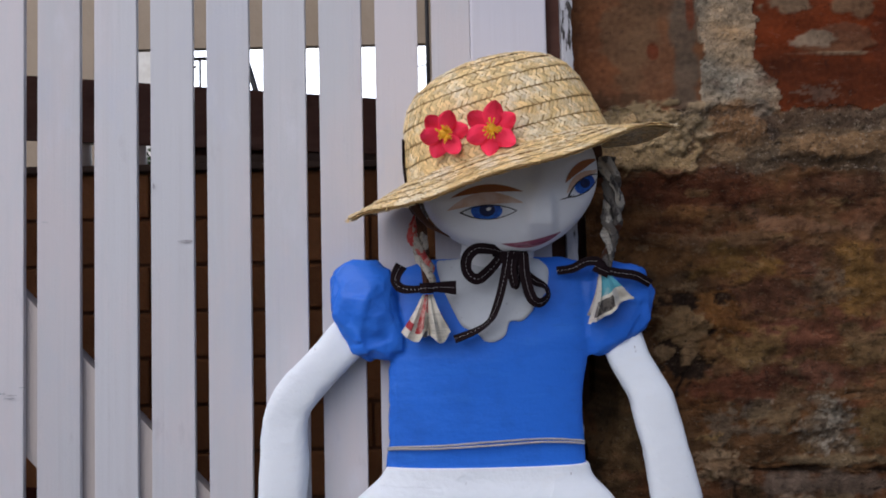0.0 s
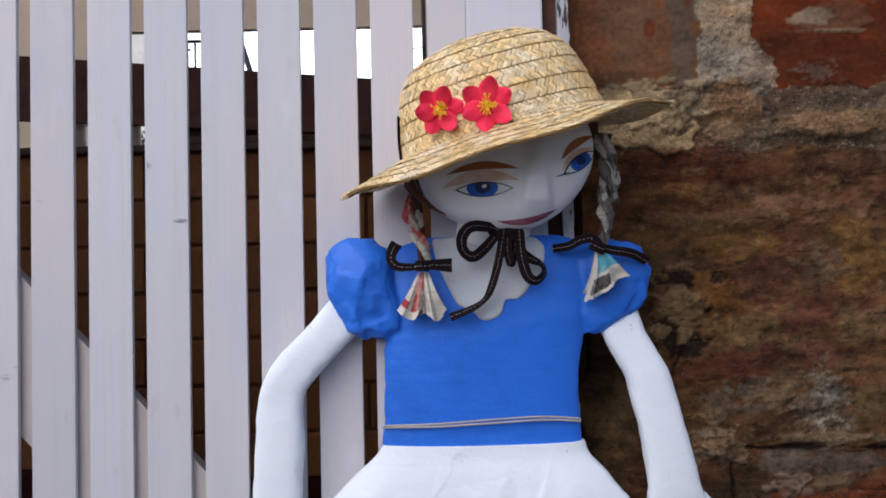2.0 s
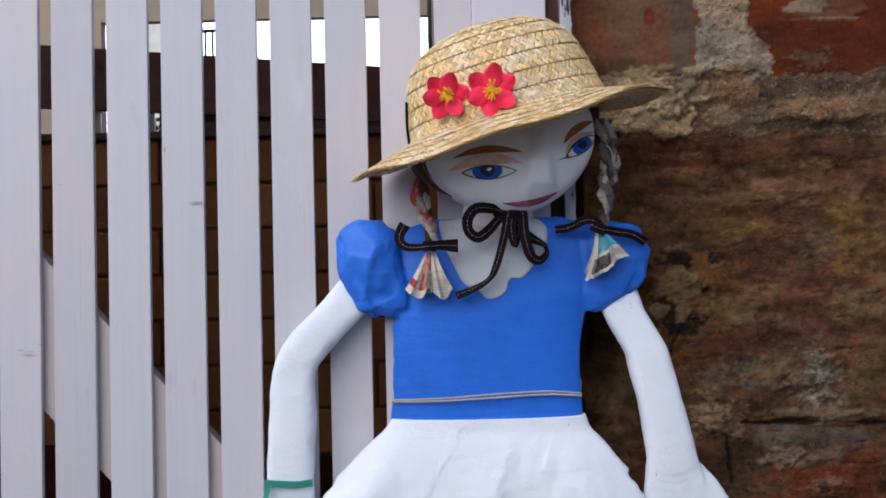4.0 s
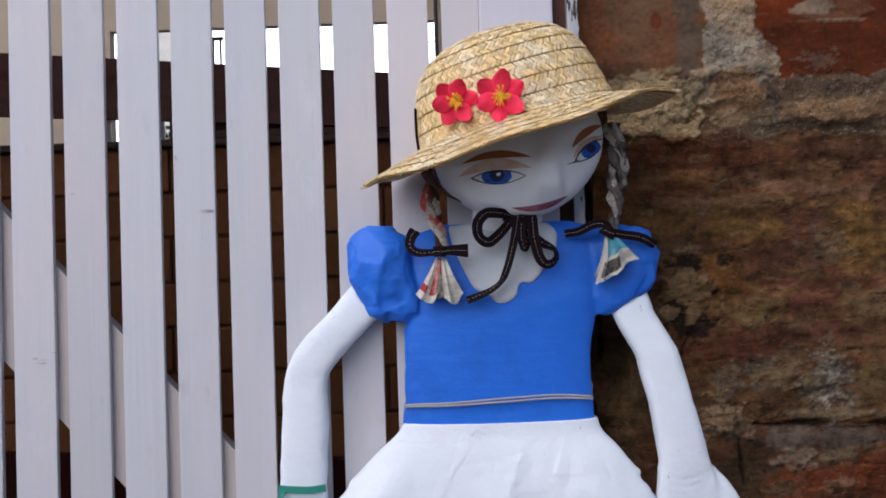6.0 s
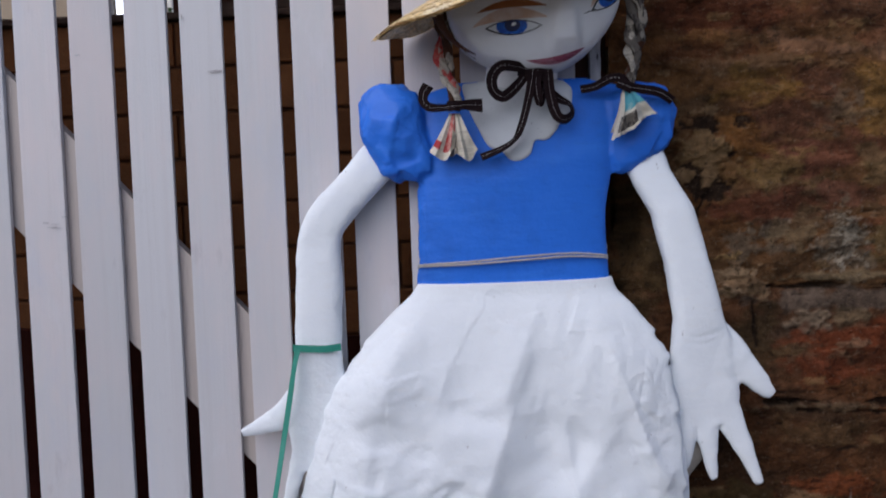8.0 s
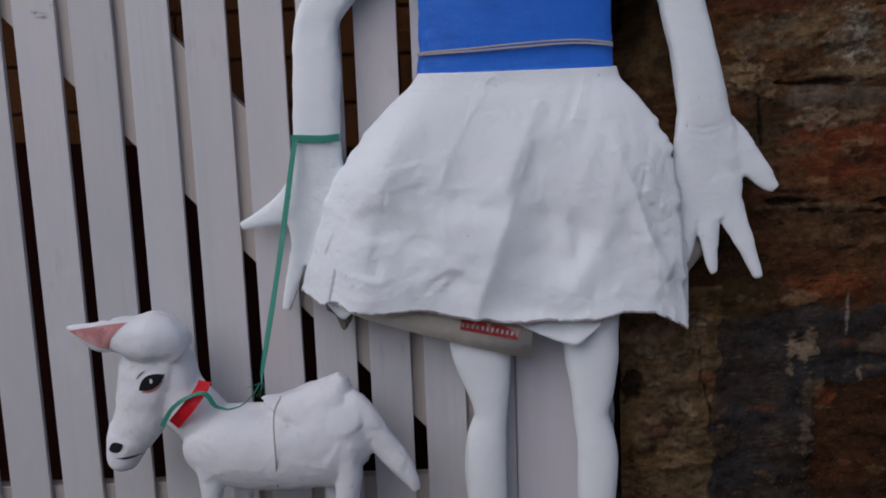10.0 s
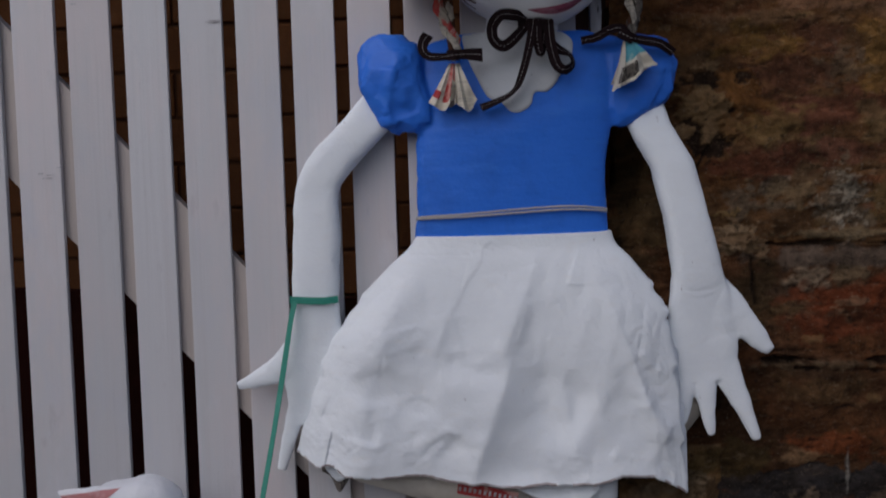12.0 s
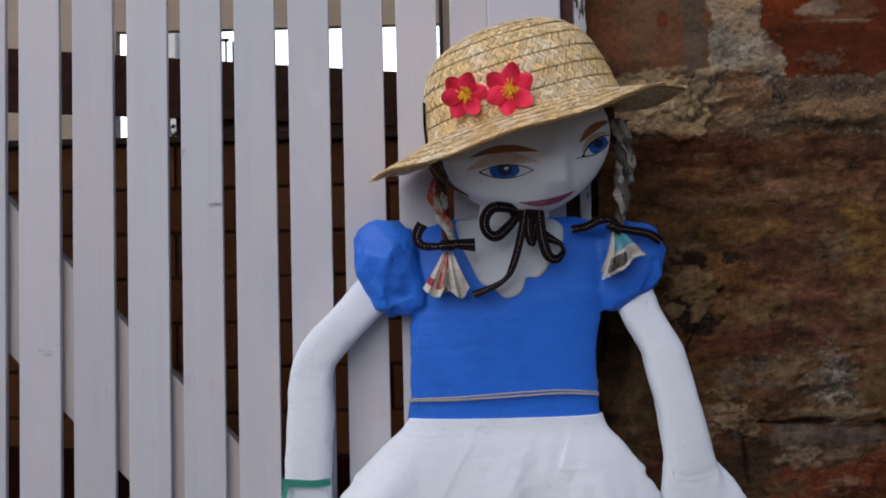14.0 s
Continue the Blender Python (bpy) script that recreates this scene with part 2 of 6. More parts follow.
WOOL = mat("white_painted_lamb", (0.81, 0.83, 0.865), 0.65, [(20, 0.5, 0.72, (0.62, 0.62, 0.65), 0.6), (90, 0.62, 0.72, (0.5, 0.5, 0.54), 0.5)], [(26, 0.5), (120, 0.3)])
LEAF = mat("green_foliage", (0.05, 0.10, 0.03), 0.7, [(40, 0.45, 0.7, (0.03, 0.06, 0.02), 0.6)], [(90, 0.3)])
CARD = mat("buff_paper_lining", (0.62, 0.58, 0.51), 0.85, [(30, 0.45, 0.7, (0.48, 0.43, 0.36), 0.6)], [(70, 0.4)])


# ---- mesh helpers ----
def mesh_of(name, bm, materials, smooth=True):
    me = bpy.data.meshes.new(name)
    bmesh.ops.recalc_face_normals(bm, faces=bm.faces)
    bm.to_mesh(me)
    bm.free()
    for m in materials if isinstance(materials, (list, tuple)) else [materials]:
        me.materials.append(m)
    for p in me.polygons:
        p.use_smooth = smooth
    return me


def part(name, bm, material, parent, label="", smooth=True):
    ob = new(name, mesh_of(name, bm, material, smooth))
    ob.parent = parent
    if label:
        tagged(ob, label)
    return ob


def thing(name, label, category, group="", kind="", at=(0, 0, 0)):
    ob = new(name)
    ob.empty_display_size = 0.02
    ob.matrix_world = Matrix.Translation(at)
    return tagged(ob, label, category, group, kind)


def box(bm, lo, hi, mi=0, bevel=0.0):
    made = bmesh.ops.create_cube(bm, size=1.0)["verts"]
    for v in made:
        v.co = Vector([lo[i] + (v.co[i] + 0.5) * (hi[i] - lo[i]) for i in range(3)])
    faces = {f for v in made for f in v.link_faces}
    for f in faces:
        f.material_index = mi
    if bevel:
        edges = list({e for v in made for e in v.link_edges})
        bmesh.ops.bevel(bm, geom=edges, offset=bevel, segments=2, affect="EDGES", profile=0.6)


def smooth_path(pts, n):
    """n points on a smooth curve through pts (tuples of any length)."""
    pts = [np.array(p, float) for p in pts]
    ext = [2 * pts[0] - pts[1]] + pts + [2 * pts[-1] - pts[-2]]
    out = []
    for i in range(n):
        u = i / (n - 1) * (len(pts) - 1)
        k = min(int(u), len(pts) - 2)
        w = u - k
        a, b, c, d = ext[k : k + 4]
        out.append(0.5 * (2 * b + (c - a) * w + (2 * a - 5 * b + 4 * c - d) * w * w + (3 * b - a - 3 * c + d) * w**3))
    return out


def skin(bm, rings, mi=0, cap0=True, cap1=True):
    rows = [[bm.verts.new(p) for p in ring] for ring in rings]
    n = len(rows[0])
    made = []
    for a, b in zip(rows, rows[1:]):
        for i in range(n):
            made.append(bm.faces.new((a[i], a[(i + 1) % n], b[(i + 1) % n], b[i])))
    if cap0:
        made.append(bm.faces.new(rows[0][::-1]))
    if cap1:
        made.append(bm.faces.new(rows[-1]))
    for f in made:
        f.material_index = mi
    return rows


def sgnpow(v, p):
    return math.copysign(abs(v) ** p, v)


def tube(bm, stops, mi=0, n=16, m=24, power=2.0, noise_amp=0.0, noise_scale=30, ref=(0, 1, 0)):
    """stops: (x, y, z, half width across, half depth along ref)."""
    rows = smooth_path(stops, m)
    rings = []
    for i, r in enumerate(rows):
        t = Vector(rows[min(i + 1, m - 1)][:3] - rows[max(i - 1, 0)][:3]).normalized()
        front = Vector(ref)
        side = t.cross(front).normalized()
        front = side.cross(t).normalized()
        c = Vector(r[:3])
        ring = []
        for k in range(n):
            a = 2 * math.pi * k / n
            off = side * r[3] * sgnpow(math.cos(a), 2 / power) + front * r[4] * sgnpow(math.sin(a), 2 / power)
            p = c + off
            if noise_amp:
                p += off.normalized() * noise_amp * noise.noise(p * noise_scale)
            ring.append(p)
        rings.append(ring)
    return skin(bm, rings, mi)


def strip(bm, pts, width, thick=0.0012, m=36, mi=0, twist=None, dashes=None, dash_mi=0, dash=(0.0025, 0.0046, 0.00048)):
    """A flat ribbon facing the street along a smooth path; twist: degrees at each given point."""
    pts = [tuple(p) for p in pts]
    tw = twist or [0] * len(pts)
    wide = width if isinstance(width, (list, tuple)) else [width] * len(pts)
    rows = smooth_path([(*p, a, w) for p, a, w in zip(pts, tw, wide)], m)
    rings = []
    for i, r in enumerate(rows):
        t = Vector(rows[min(i + 1, m - 1)][:3] - rows[max(i - 1, 0)][:3]).normalized()
        side = t.cross(Vector((0, 1, 0)))
        side = side.normalized() if side.length > 1e-4 else Vector((1, 0, 0))
        side = (Matrix.Rotation(radians(r[3]), 3, t) @ side).normalized()
        nor = side.cross(t).normalized()
        c = Vector(r[:3])
        w = r[4] / 2
        rings.append([c - side * w + nor * thick / 2, c + side * w + nor * thick / 2, c + side * w - nor * thick / 2, c - side * w - nor * thick / 2])
    skin(bm, rings, mi)
    if dashes is not None:
        length = 0.0
        on = None
        for i in range(1, m):
            mid0 = (rings[i - 1][0] + rings[i - 1][2]) / 2
            mid1 = (rings[i][0] + rings[i][2]) / 2
            seg = (mid1 - mid0).length
            steps = max(1, int(seg / 0.0005))
            for s in range(steps):
                pos = length + seg * s / steps
                if pos % dash[1] < dash[0]:
                    c0, c1 = mid0.lerp(mid1, s / steps), mid0.lerp(mid1, (s + 1) / steps)
                    side = (rings[i][1] - rings[i][0]).normalized()
                    nor = (rings[i][0] - rings[i][3]).normalized()
                    for sg in (1, -1):
                        o = nor * sg * (thick / 2 + 0.0005)
                        q = [c0 - side * dash[2] / 2 + o, c0 + side * dash[2] / 2 + o, c1 + side * dash[2] / 2 + o, c1 - side * dash[2] / 2 + o]
                        f = dashes.faces.new([dashes.verts.new(v) for v in q])
                        f.material_index = dash_mi
            length += seg


class Surface:
    """Front depth of a mesh, by casting rays from the street."""

    def __init__(self, bm):
        me = bpy.data.meshes.new("cast")
        bm.to_mesh(me)
        me.calc_loop_triangles()
        self.ob = bpy.data.objects.new("cast", me)
        scene.collection.objects.link(self.ob)
        bpy.context.view_layer.update()

    def y(self, x, z, fallback):
        hit, place, _, _ = self.ob.ray_cast((x, -1.0, z), (0, 1, 0))
        return place.y if hit else fallback

    def done(self):
        me = self.ob.data
        bpy.data.objects.remove(self.ob)
        bpy.data.meshes.remove(me)


def oval_outline(c, rx, rz, turn=0.0, n=20):
    ct, st = math.cos(radians(turn)), math.sin(radians(turn))
    return [(c[0] + rx * math.cos(2 * math.pi * i / n) * ct - rz * math.sin(2 * math.pi * i / n) * st, c[1] + rx * math.cos(2 * math.pi * i / n) * st + rz * math.sin(2 * math.pi * i / n) * ct) for i in range(n)]


def paint(bm, outline, surf, mi, off, cuts=3, thick=0.0, fallback=-0.05):
    """A thin layer that follows the surface below it, in rings about its middle."""
    ox = np.array(outline, float)
    mid = (ox.min(0) + ox.max(0)) / 2
    rings = [(f, off + thick) for f in (1.0, 0.9, 0.72, 0.5, 0.25)]
    if thick:
        rings.insert(0, (1.01, off * 0.3))
    rows = []
    for f, o in rings:
        row = []
        for p in ox:
            q = mid + (p - mid) * f
            row.append(bm.verts.new((q[0], surf.y(q[0], q[1], fallback) - o, q[1])))
        rows.append(row)
    n = len(ox)
    made = []
    for a, b in zip(rows, rows[1:]):
        made += [bm.faces.new((a[i], a[(i + 1) % n], b[(i + 1) % n], b[i])) for i in range(n)]
    heart = bm.verts.new((mid[0], surf.y(mid[0], mid[1], fallback) - off - thick, mid[1]))
    made += [bm.faces.new((rows[-1][i], rows[-1][(i + 1) % n], heart)) for i in range(n)]
    for f in made:
        f.material_index = mi


def lumps(p, amp, scale=22.0):
    return amp * (noise.noise(p * scale) + 0.5 * noise.noise(p * scale * 2.7 + Vector((5, 1, 2))))


def facet(p, scale, seed=0.0):
    """Tilted flat pieces, as in crumpled stiff paper; about -0.5 to 0.5."""
    q = p * scale + Vector((seed, seed * 1.7, seed * 0.6))
    dist, cells = noise.voronoi(q)
    c = cells[0]
    tilt = noise.noise_vector(c * 7.31)
    hold = min(1.0, (dist[1] - dist[0]) / 0.16)
    return tilt.dot(q - c) * (0.45 + 0.55 * hold)


def chord_point(a, b, u, v):
    a, b = np.array(a), np.array(b)
    d = b - a
    return a + d * u + np.array([-d[1], d[0]]) / np.linalg.norm(d) * v


def paint_lens(bm, a, b, up, down, surf, mi, off, n=24, rows=5, fallback=-0.05):
    """A band between two arcs from a to b, laid on the surface."""
    grid = []
    for i in range(n + 1):
        u = i / n
        bow = 4 * u * (1 - u)
        line = []
        for j in range(rows + 1):
            q = chord_point(a, b, u, bow * (up + (-down - up) * j / rows))
            line.append(bm.verts.new((q[0], surf.y(q[0], q[1], fallback) - off, q[1])))
        grid.append(line)
    for p, q in zip(grid, grid[1:]):
        for j in range(rows):
            f = bm.faces.new((p[j], q[j], q[j + 1], p[j + 1]))
            f.material_index = mi


def iris_outline(a, b, up, down, u0, v0, ru, rv, n=36):
    """An oval cut off by the lids; ru and u0 are shares of the eye's length."""
    length = np.linalg.norm(np.subtract(b, a))
    out = []
    for k in range(n):
        t = 2 * math.pi * k / n
        u, v = u0 + ru * math.cos(t) / length, v0 + rv * math.sin(t)
        bow = 4 * u * (1 - u)
        out.append(chord_point(a, b, u, max(-down * bow, min(up * bow, v))))
    return out


def fused(bm, voxel, rounds, mi, amp=0.0, scale=30.0):
    """The pieces of bm grown together into one smooth skin."""
    me = bpy.data.meshes.new("fuse")
    bmesh.ops.recalc_face_normals(bm, faces=bm.faces)
    bm.to_mesh(me)
    ob = bpy.data.objects.new("fuse", me)
    scene.collection.objects.link(ob)
    grow = ob.modifiers.new("grow", "REMESH")
    grow.mode, grow.voxel_size = "VOXEL", voxel
    even = ob.modifiers.new("even", "SMOOTH")
    even.factor, even.iterations = 0.5, rounds
    dg = bpy.context.evaluated_depsgraph_get()
    got = ob.evaluated_get(dg).to_mesh()
    out = bmesh.new()
    out.from_mesh(got)
    bpy.data.objects.remove(ob)
    bpy.data.meshes.remove(me)
    out.normal_update()
    for v in out.verts:
        if amp:
            v.co += v.normal * lumps(v.co, amp, scale)
    for f in out.faces:
        f.material_index = mi
    return out


# ---- ground ----
bm = bmesh.new()
bmesh.ops.create_grid(bm, x_segments=60, y_segments=60, size=1.0)
for v in bm.verts:
    r = 1 + 40 * max(abs(v.co.x), abs(v.co.y)) ** 3
    v.co.x, v.co.y = v.co.x * 3 * r, v.co.y * 3 * r
    v.co.z = -0.001 + 0.003 * noise.noise(v.co * 2.5)
ground = new("ground", mesh_of("ground", bm, GROUND))
tagged(ground, "grey worn concrete paving of the lane", "ground", kind="structure")

# Never in view: a wall added to hold back low light from the lane.
unseen_wall = new("wall_unseen")
tagged(unseen_wall, "low wall added out of view to hold back low light from the lane", "wall", kind="structure")
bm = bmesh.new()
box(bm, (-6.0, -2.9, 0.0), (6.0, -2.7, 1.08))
part("light_block", bm, BEIGE, unseen_wall, smooth=False)

# ---- the white slatted gate ----
gate = thing("slatted_gate", "white painted timber gate of upright slats with a diagonal brace", "gate", kind="structure")
PITCH, SLAT_W, SLAT_T = 0.07, 0.0530, 0.008
for k in range(-5, 10):
    bm = bmesh.new()
    x0 = PITCH * (k - 9)
    wide = SLAT_W if k < 9 else 0.048
    lean = random.uniform(-0.0006, 0.0006)
    dy = random.uniform(-0.0008, 0.0008)
    box(bm, (x0, dy, 0.05), (x0 + wide, SLAT_T + dy, 1.55), bevel=0.0012)
    for v in bm.verts:
        v.co.x += lean * (v.co.z - 0.8)
    part("slat", bm, SLAT, gate, smooth=False)
bm = bmesh.new()
brace_lo, brace_hi = Vector((-1.00, 0, 1.273)), Vector((0.03, 0, 0.158))
along = (brace_hi - brace_lo).normalized()
across = Vector((-along.z, 0, along.x))
quad = [brace_lo - across * 0.0665, brace_lo + across * 0.0665, brace_hi + across * 0.0665, brace_hi - across * 0.0665]
skin(bm, [[q + Vector((0, SLAT_T + 0.001, 0)) for q in quad], [q + Vector((0, SLAT_T + 0.022, 0)) for q in quad]])
part("brace", bm, BRACE, gate, smooth=False)
for z0 in (0.012, 1.36):
    bm = bmesh.new()
    box(bm, (-1.0, SLAT_T + 0.001, z0), (0.05, SLAT_T + 0.021, z0 + 0.09), bevel=0.002)
    part("rail", bm, BRACE, gate, smooth=False)

rnd = random.Random(3)
for p, w, h in (((-0.4800, -0.0010, 0.9290), 0.004, 0.0008), ((-0.3070, -0.0010, 0.9020), 0.010, 0.0015), ((-0.5230, -0.0010, 0.7140), 0.007, 0.001), ((-0.5320, -0.0010, 0.7200), 0.004, 0.0012), ((-0.3460, -0.0010, 0.9710), 0.0012, 0.004), ((-0.5080, -0.0010, 0.7270), 0.004, 0.001), ((-0.5200, -0.0010, 0.7180), 0.006, 0.0006)):
    bm = bmesh.new()
    ring = [Vector((p[0] + w * math.cos(k) * rnd.uniform(0.7, 1.2), -0.0012, p[2] + h * math.sin(k) * rnd.uniform(0.7, 1.2))) for k in [0.52 * i for i in range(12)]]
    bm.faces.new([bm.verts.new(v) for v in ring])
    part("scuff", bm, SCUFF, gate, "dark scuff in the paint", smooth=False)

post = thing("gate_post", "wide white gloss-painted timber gate post beside the stone wall", "post", kind="structure")
bm = bmesh.new()
box(bm, (0.0485, -0.003, 0.0), (0.143, 0.06, 1.6), bevel=0.003)
part("board", bm, POST, post, smooth=False)
bm = bmesh.new()
box(bm, (0.1432, 0.016, 0.0), (0.1618, 0.08, 1.6))
# dark board added behind the wall's hollow, so the shade there stays dark
box(bm, (0.162, 0.16, 0.0), (0.21, 0.18, 1.6))
part("rebate", bm, DARKWOOD, post, "dark bare timber rebate, with a dark board added behind the wall's hollow", smooth=False)
bm = bmesh.new()
rows = []
for i in range(420):
    z = 1.6 * i / 419
    w = 0.0022 * noise.noise((3.1, 0.2, z * 45)) + 0.0016 * noise.noise((1.1, 0.7, z * 130))
    rows.append([Vector((0.162, 0.001, z)), Vector((0.1755 + w, 0.001, z)), Vector((0.1755 + w, 0.05, z)), Vector((0.162, 0.05, z))])
skin(bm, rows)
part("edge_strip", bm, FLAKE, post, "white paint flaking off an edge strip", smooth=False)

# ---- the stone wall ----
STAINS, GROOVES = [], []


def stain(cx, cz, rx, rz, colour, amount=0.8, lift=0.0, edge=0.35, rag=0.55, fine=26.0):
    """A ragged patch of another colour on the wall, raised or sunk by lift."""
    STAINS.append((cx, cz, rx, rz, colour, amount, lift, edge, rag, fine, len(STAINS) * 3.17))


def groove(x0, z0, x1, z1, width, depth, wander=0.004, broken=0.0):
    """A sunk crack that wanders from end to end, its darkness put into the colour."""
    GROOVES.append((x0, z0, x1, z1, width, depth, wander, broken, len(GROOVES) * 2.3))


# the upper course: a brown block, pale mortar, a red block
stain(0.215, 1.120, 0.040, 0.075, (0.180, 0.074, 0.036), 0.7, 0.0, 0.7, 0.6, 14)
stain(0.262, 1.150, 0.038, 0.075, (0.150, 0.090, 0.052), 0.8, -0.0008, 0.35, 0.5, 16)
stain(0.300, 1.095, 0.026, 0.050, (0.175, 0.080, 0.043), 0.7, 0.0, 0.7, 0.6, 16)
stain(0.326, 1.130, 0.017, 0.100, (0.125, 0.098, 0.076), 0.85, 0.0008, 0.6, 0.5, 18)
stain(0.285, 1.138, 0.007, 0.011, (0.140, 0.036, 0.016), 0.9, -0.001, 0.4, 0.3)
stain(0.334, 1.190, 0.006, 0.024, (0.160, 0.040, 0.016), 0.8, 0.0, 0.5, 0.4)
stain(0.226, 1.072, 0.050, 0.010, (0.075, 0.042, 0.025), 0.7, 0.0, 0.8, 0.7)
stain(0.460, 1.197, 0.036, 0.012, (0.290, 0.210, 0.140), 0.85, 0.0015, 0.25, 0.7)
stain(0.548, 1.196, 0.026, 0.020, (0.270, 0.180, 0.110), 0.75, 0.0015, 0.25, 0.6)
stain(0.520, 1.145, 0.052, 0.016, (0.215, 0.105, 0.058), 0.85, 0.0022, 0.16, 0.45, 22)
stain(0.535, 1.155, 0.030, 0.014, (0.200, 0.085, 0.046), 0.85, 0.0014, 0.16, 0.4, 22)
stain(0.490, 1.147, 0.024, 0.010, (0.360, 0.280, 0.210), 0.85, 0.0010, 0.25, 0.6, 40)
stain(0.513, 1.1290, 0.054, 0.0014, (0.420, 0.300, 0.200), 0.9, 0.0012, 0.5, 0.35, 60)
stain(0.520, 1.090, 0.110, 0.030, (0.110, 0.029, 0.011), 0.75, 0.0, 0.7, 0.5, 18)
stain(0.498, 1.078, 0.022, 0.010, (0.230, 0.170, 0.130), 0.55, 0.0, 0.4, 1.3, 110)
stain(0.620, 1.150, 0.040, 0.080, (0.100, 0.028, 0.014), 0.7, 0.0, 0.8, 0.5, 18)
# the bed of mortar under it
stain(0.262, 1.052, 0.052, 0.015, (0.270, 0.215, 0.130), 0.85, 0.0040, 0.30, 0.8, 30)
stain(0.275, 1.008, 0.062, 0.034, (0.390, 0.285, 0.160), 0.9, 0.0060, 0.25, 0.7, 30)
stain(0.302, 1.030, 0.044, 0.024, (0.360, 0.275, 0.165), 0.88, 0.0040, 0.30, 0.7, 40)
stain(0.335, 1.045, 0.030, 0.020, (0.370, 0.290, 0.190), 0.85, 0.0045, 0.30, 0.8, 30)
stain(0.386, 1.030, 0.036, 0.030, (0.215, 0.125, 0.066), 0.85, 0.0020, 0.45, 0.6, 24)
stain(0.375, 1.003, 0.020, 0.012, (0.290, 0.200, 0.120), 0.8, 0.0025, 0.30, 0.6, 34)
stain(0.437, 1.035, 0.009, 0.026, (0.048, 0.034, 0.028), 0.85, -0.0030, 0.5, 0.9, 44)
# ragged shade under the end of the pale mortar joint, put into the colour
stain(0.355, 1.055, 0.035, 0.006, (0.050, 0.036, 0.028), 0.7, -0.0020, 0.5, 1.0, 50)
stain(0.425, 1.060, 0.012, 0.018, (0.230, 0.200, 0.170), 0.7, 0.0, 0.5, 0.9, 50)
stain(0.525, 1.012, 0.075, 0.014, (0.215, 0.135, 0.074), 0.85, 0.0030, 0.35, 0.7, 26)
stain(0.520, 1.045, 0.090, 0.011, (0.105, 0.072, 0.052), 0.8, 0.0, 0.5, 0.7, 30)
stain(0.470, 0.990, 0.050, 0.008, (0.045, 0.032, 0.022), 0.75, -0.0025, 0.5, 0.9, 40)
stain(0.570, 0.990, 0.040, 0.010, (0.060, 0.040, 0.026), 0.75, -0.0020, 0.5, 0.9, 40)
# the large block: streaks of red, ochre and grey
stain(0.340, 0.958, 0.110, 0.026, (0.070, 0.024, 0.013), 0.85, -0.0010, 0.7, 0.6, 16)
stain(0.500, 0.955, 0.090, 0.020, (0.058, 0.026, 0.015), 0.8, -0.0010, 0.7, 0.6, 18)
stain(0.322, 0.928, 0.020, 0.013, (0.150, 0.075, 0.030), 0.75, 0.0020, 0.5, 0.9, 34)
stain(0.470, 0.912, 0.070, 0.014, (0.165, 0.092, 0.056), 0.75, 0.0016, 0.6, 0.9, 22)
stain(0.590, 0.925, 0.060, 0.020, (0.110, 0.048, 0.026), 0.7, 0.0, 0.7, 0.8, 22)
stain(0.300, 0.905, 0.050, 0.020, (0.075, 0.030, 0.015), 0.7, -0.0014, 0.6, 0.8, 22)
stain(0.385, 0.890, 0.080, 0.010, (0.135, 0.082, 0.046), 0.65, 0.0014, 0.6, 0.9, 24)
stain(0.376, 0.862, 0.046, 0.018, (0.135, 0.080, 0.022), 0.6, 0.0010, 0.7, 0.9, 26)
stain(0.290, 0.872, 0.050, 0.022, (0.105, 0.052, 0.020), 0.7, 0.0, 0.7, 0.8, 24)
stain(0.450, 0.868, 0.050, 0.016, (0.070, 0.030, 0.020), 0.7, -0.0010, 0.7, 0.9, 24)
stain(0.551, 0.835, 0.040, 0.050, (0.150, 0.085, 0.026), 0.7, 0.0010, 0.7, 0.8, 20)
stain(0.487, 0.828, 0.024, 0.020, (0.120, 0.100, 0.078), 0.4, 0.0012, 0.6, 1.4, 60)
stain(0.420, 0.815, 0.050, 0.030, (0.080, 0.034, 0.022), 0.75, 0.0, 0.7, 0.8, 22)
stain(0.360, 0.800, 0.028, 0.030, (0.150, 0.070, 0.022), 0.7, 0.0, 0.7, 0.8, 26)
stain(0.480, 0.770, 0.080, 0.020, (0.105, 0.040, 0.028), 0.7, 0.0, 0.7, 0.9, 22)
stain(0.400, 0.755, 0.045, 0.020, (0.150, 0.098, 0.040), 0.65, 0.0014, 0.6, 0.9, 26)
stain(0.560, 0.760, 0.050, 0.026, (0.140, 0.098, 0.050), 0.6, 0.0010, 0.6, 0.9, 26)
stain(0.385, 0.705, 0.070, 0.022, (0.075, 0.026, 0.016), 0.8, -0.0010, 0.6, 0.7, 22)
stain(0.500, 0.720, 0.060, 0.012, (0.110, 0.046, 0.032), 0.7, 0.0, 0.6, 0.9, 24)
stain(0.395, 0.676, 0.018, 0.010, (0.170, 0.155, 0.125), 0.5, 0.0008, 0.6, 1.1, 50)
stain(0.425, 0.667, 0.040, 0.014, (0.160, 0.115, 0.068), 0.7, 0.0020, 0.5, 1.0, 40)
stain(0.359, 0.652, 0.040, 0.012, (0.130, 0.104, 0.078), 0.7, 0.0012, 0.5, 0.9, 34)
stain(0.560, 0.660, 0.050, 0.024, (0.100, 0.075, 0.034), 0.65, 0.0, 0.6, 0.9, 28)
stain(0.492, 0.655, 0.030, 0.036, (0.110, 0.086, 0.062), 0.75, 0.0, 0.5, 0.8, 34)
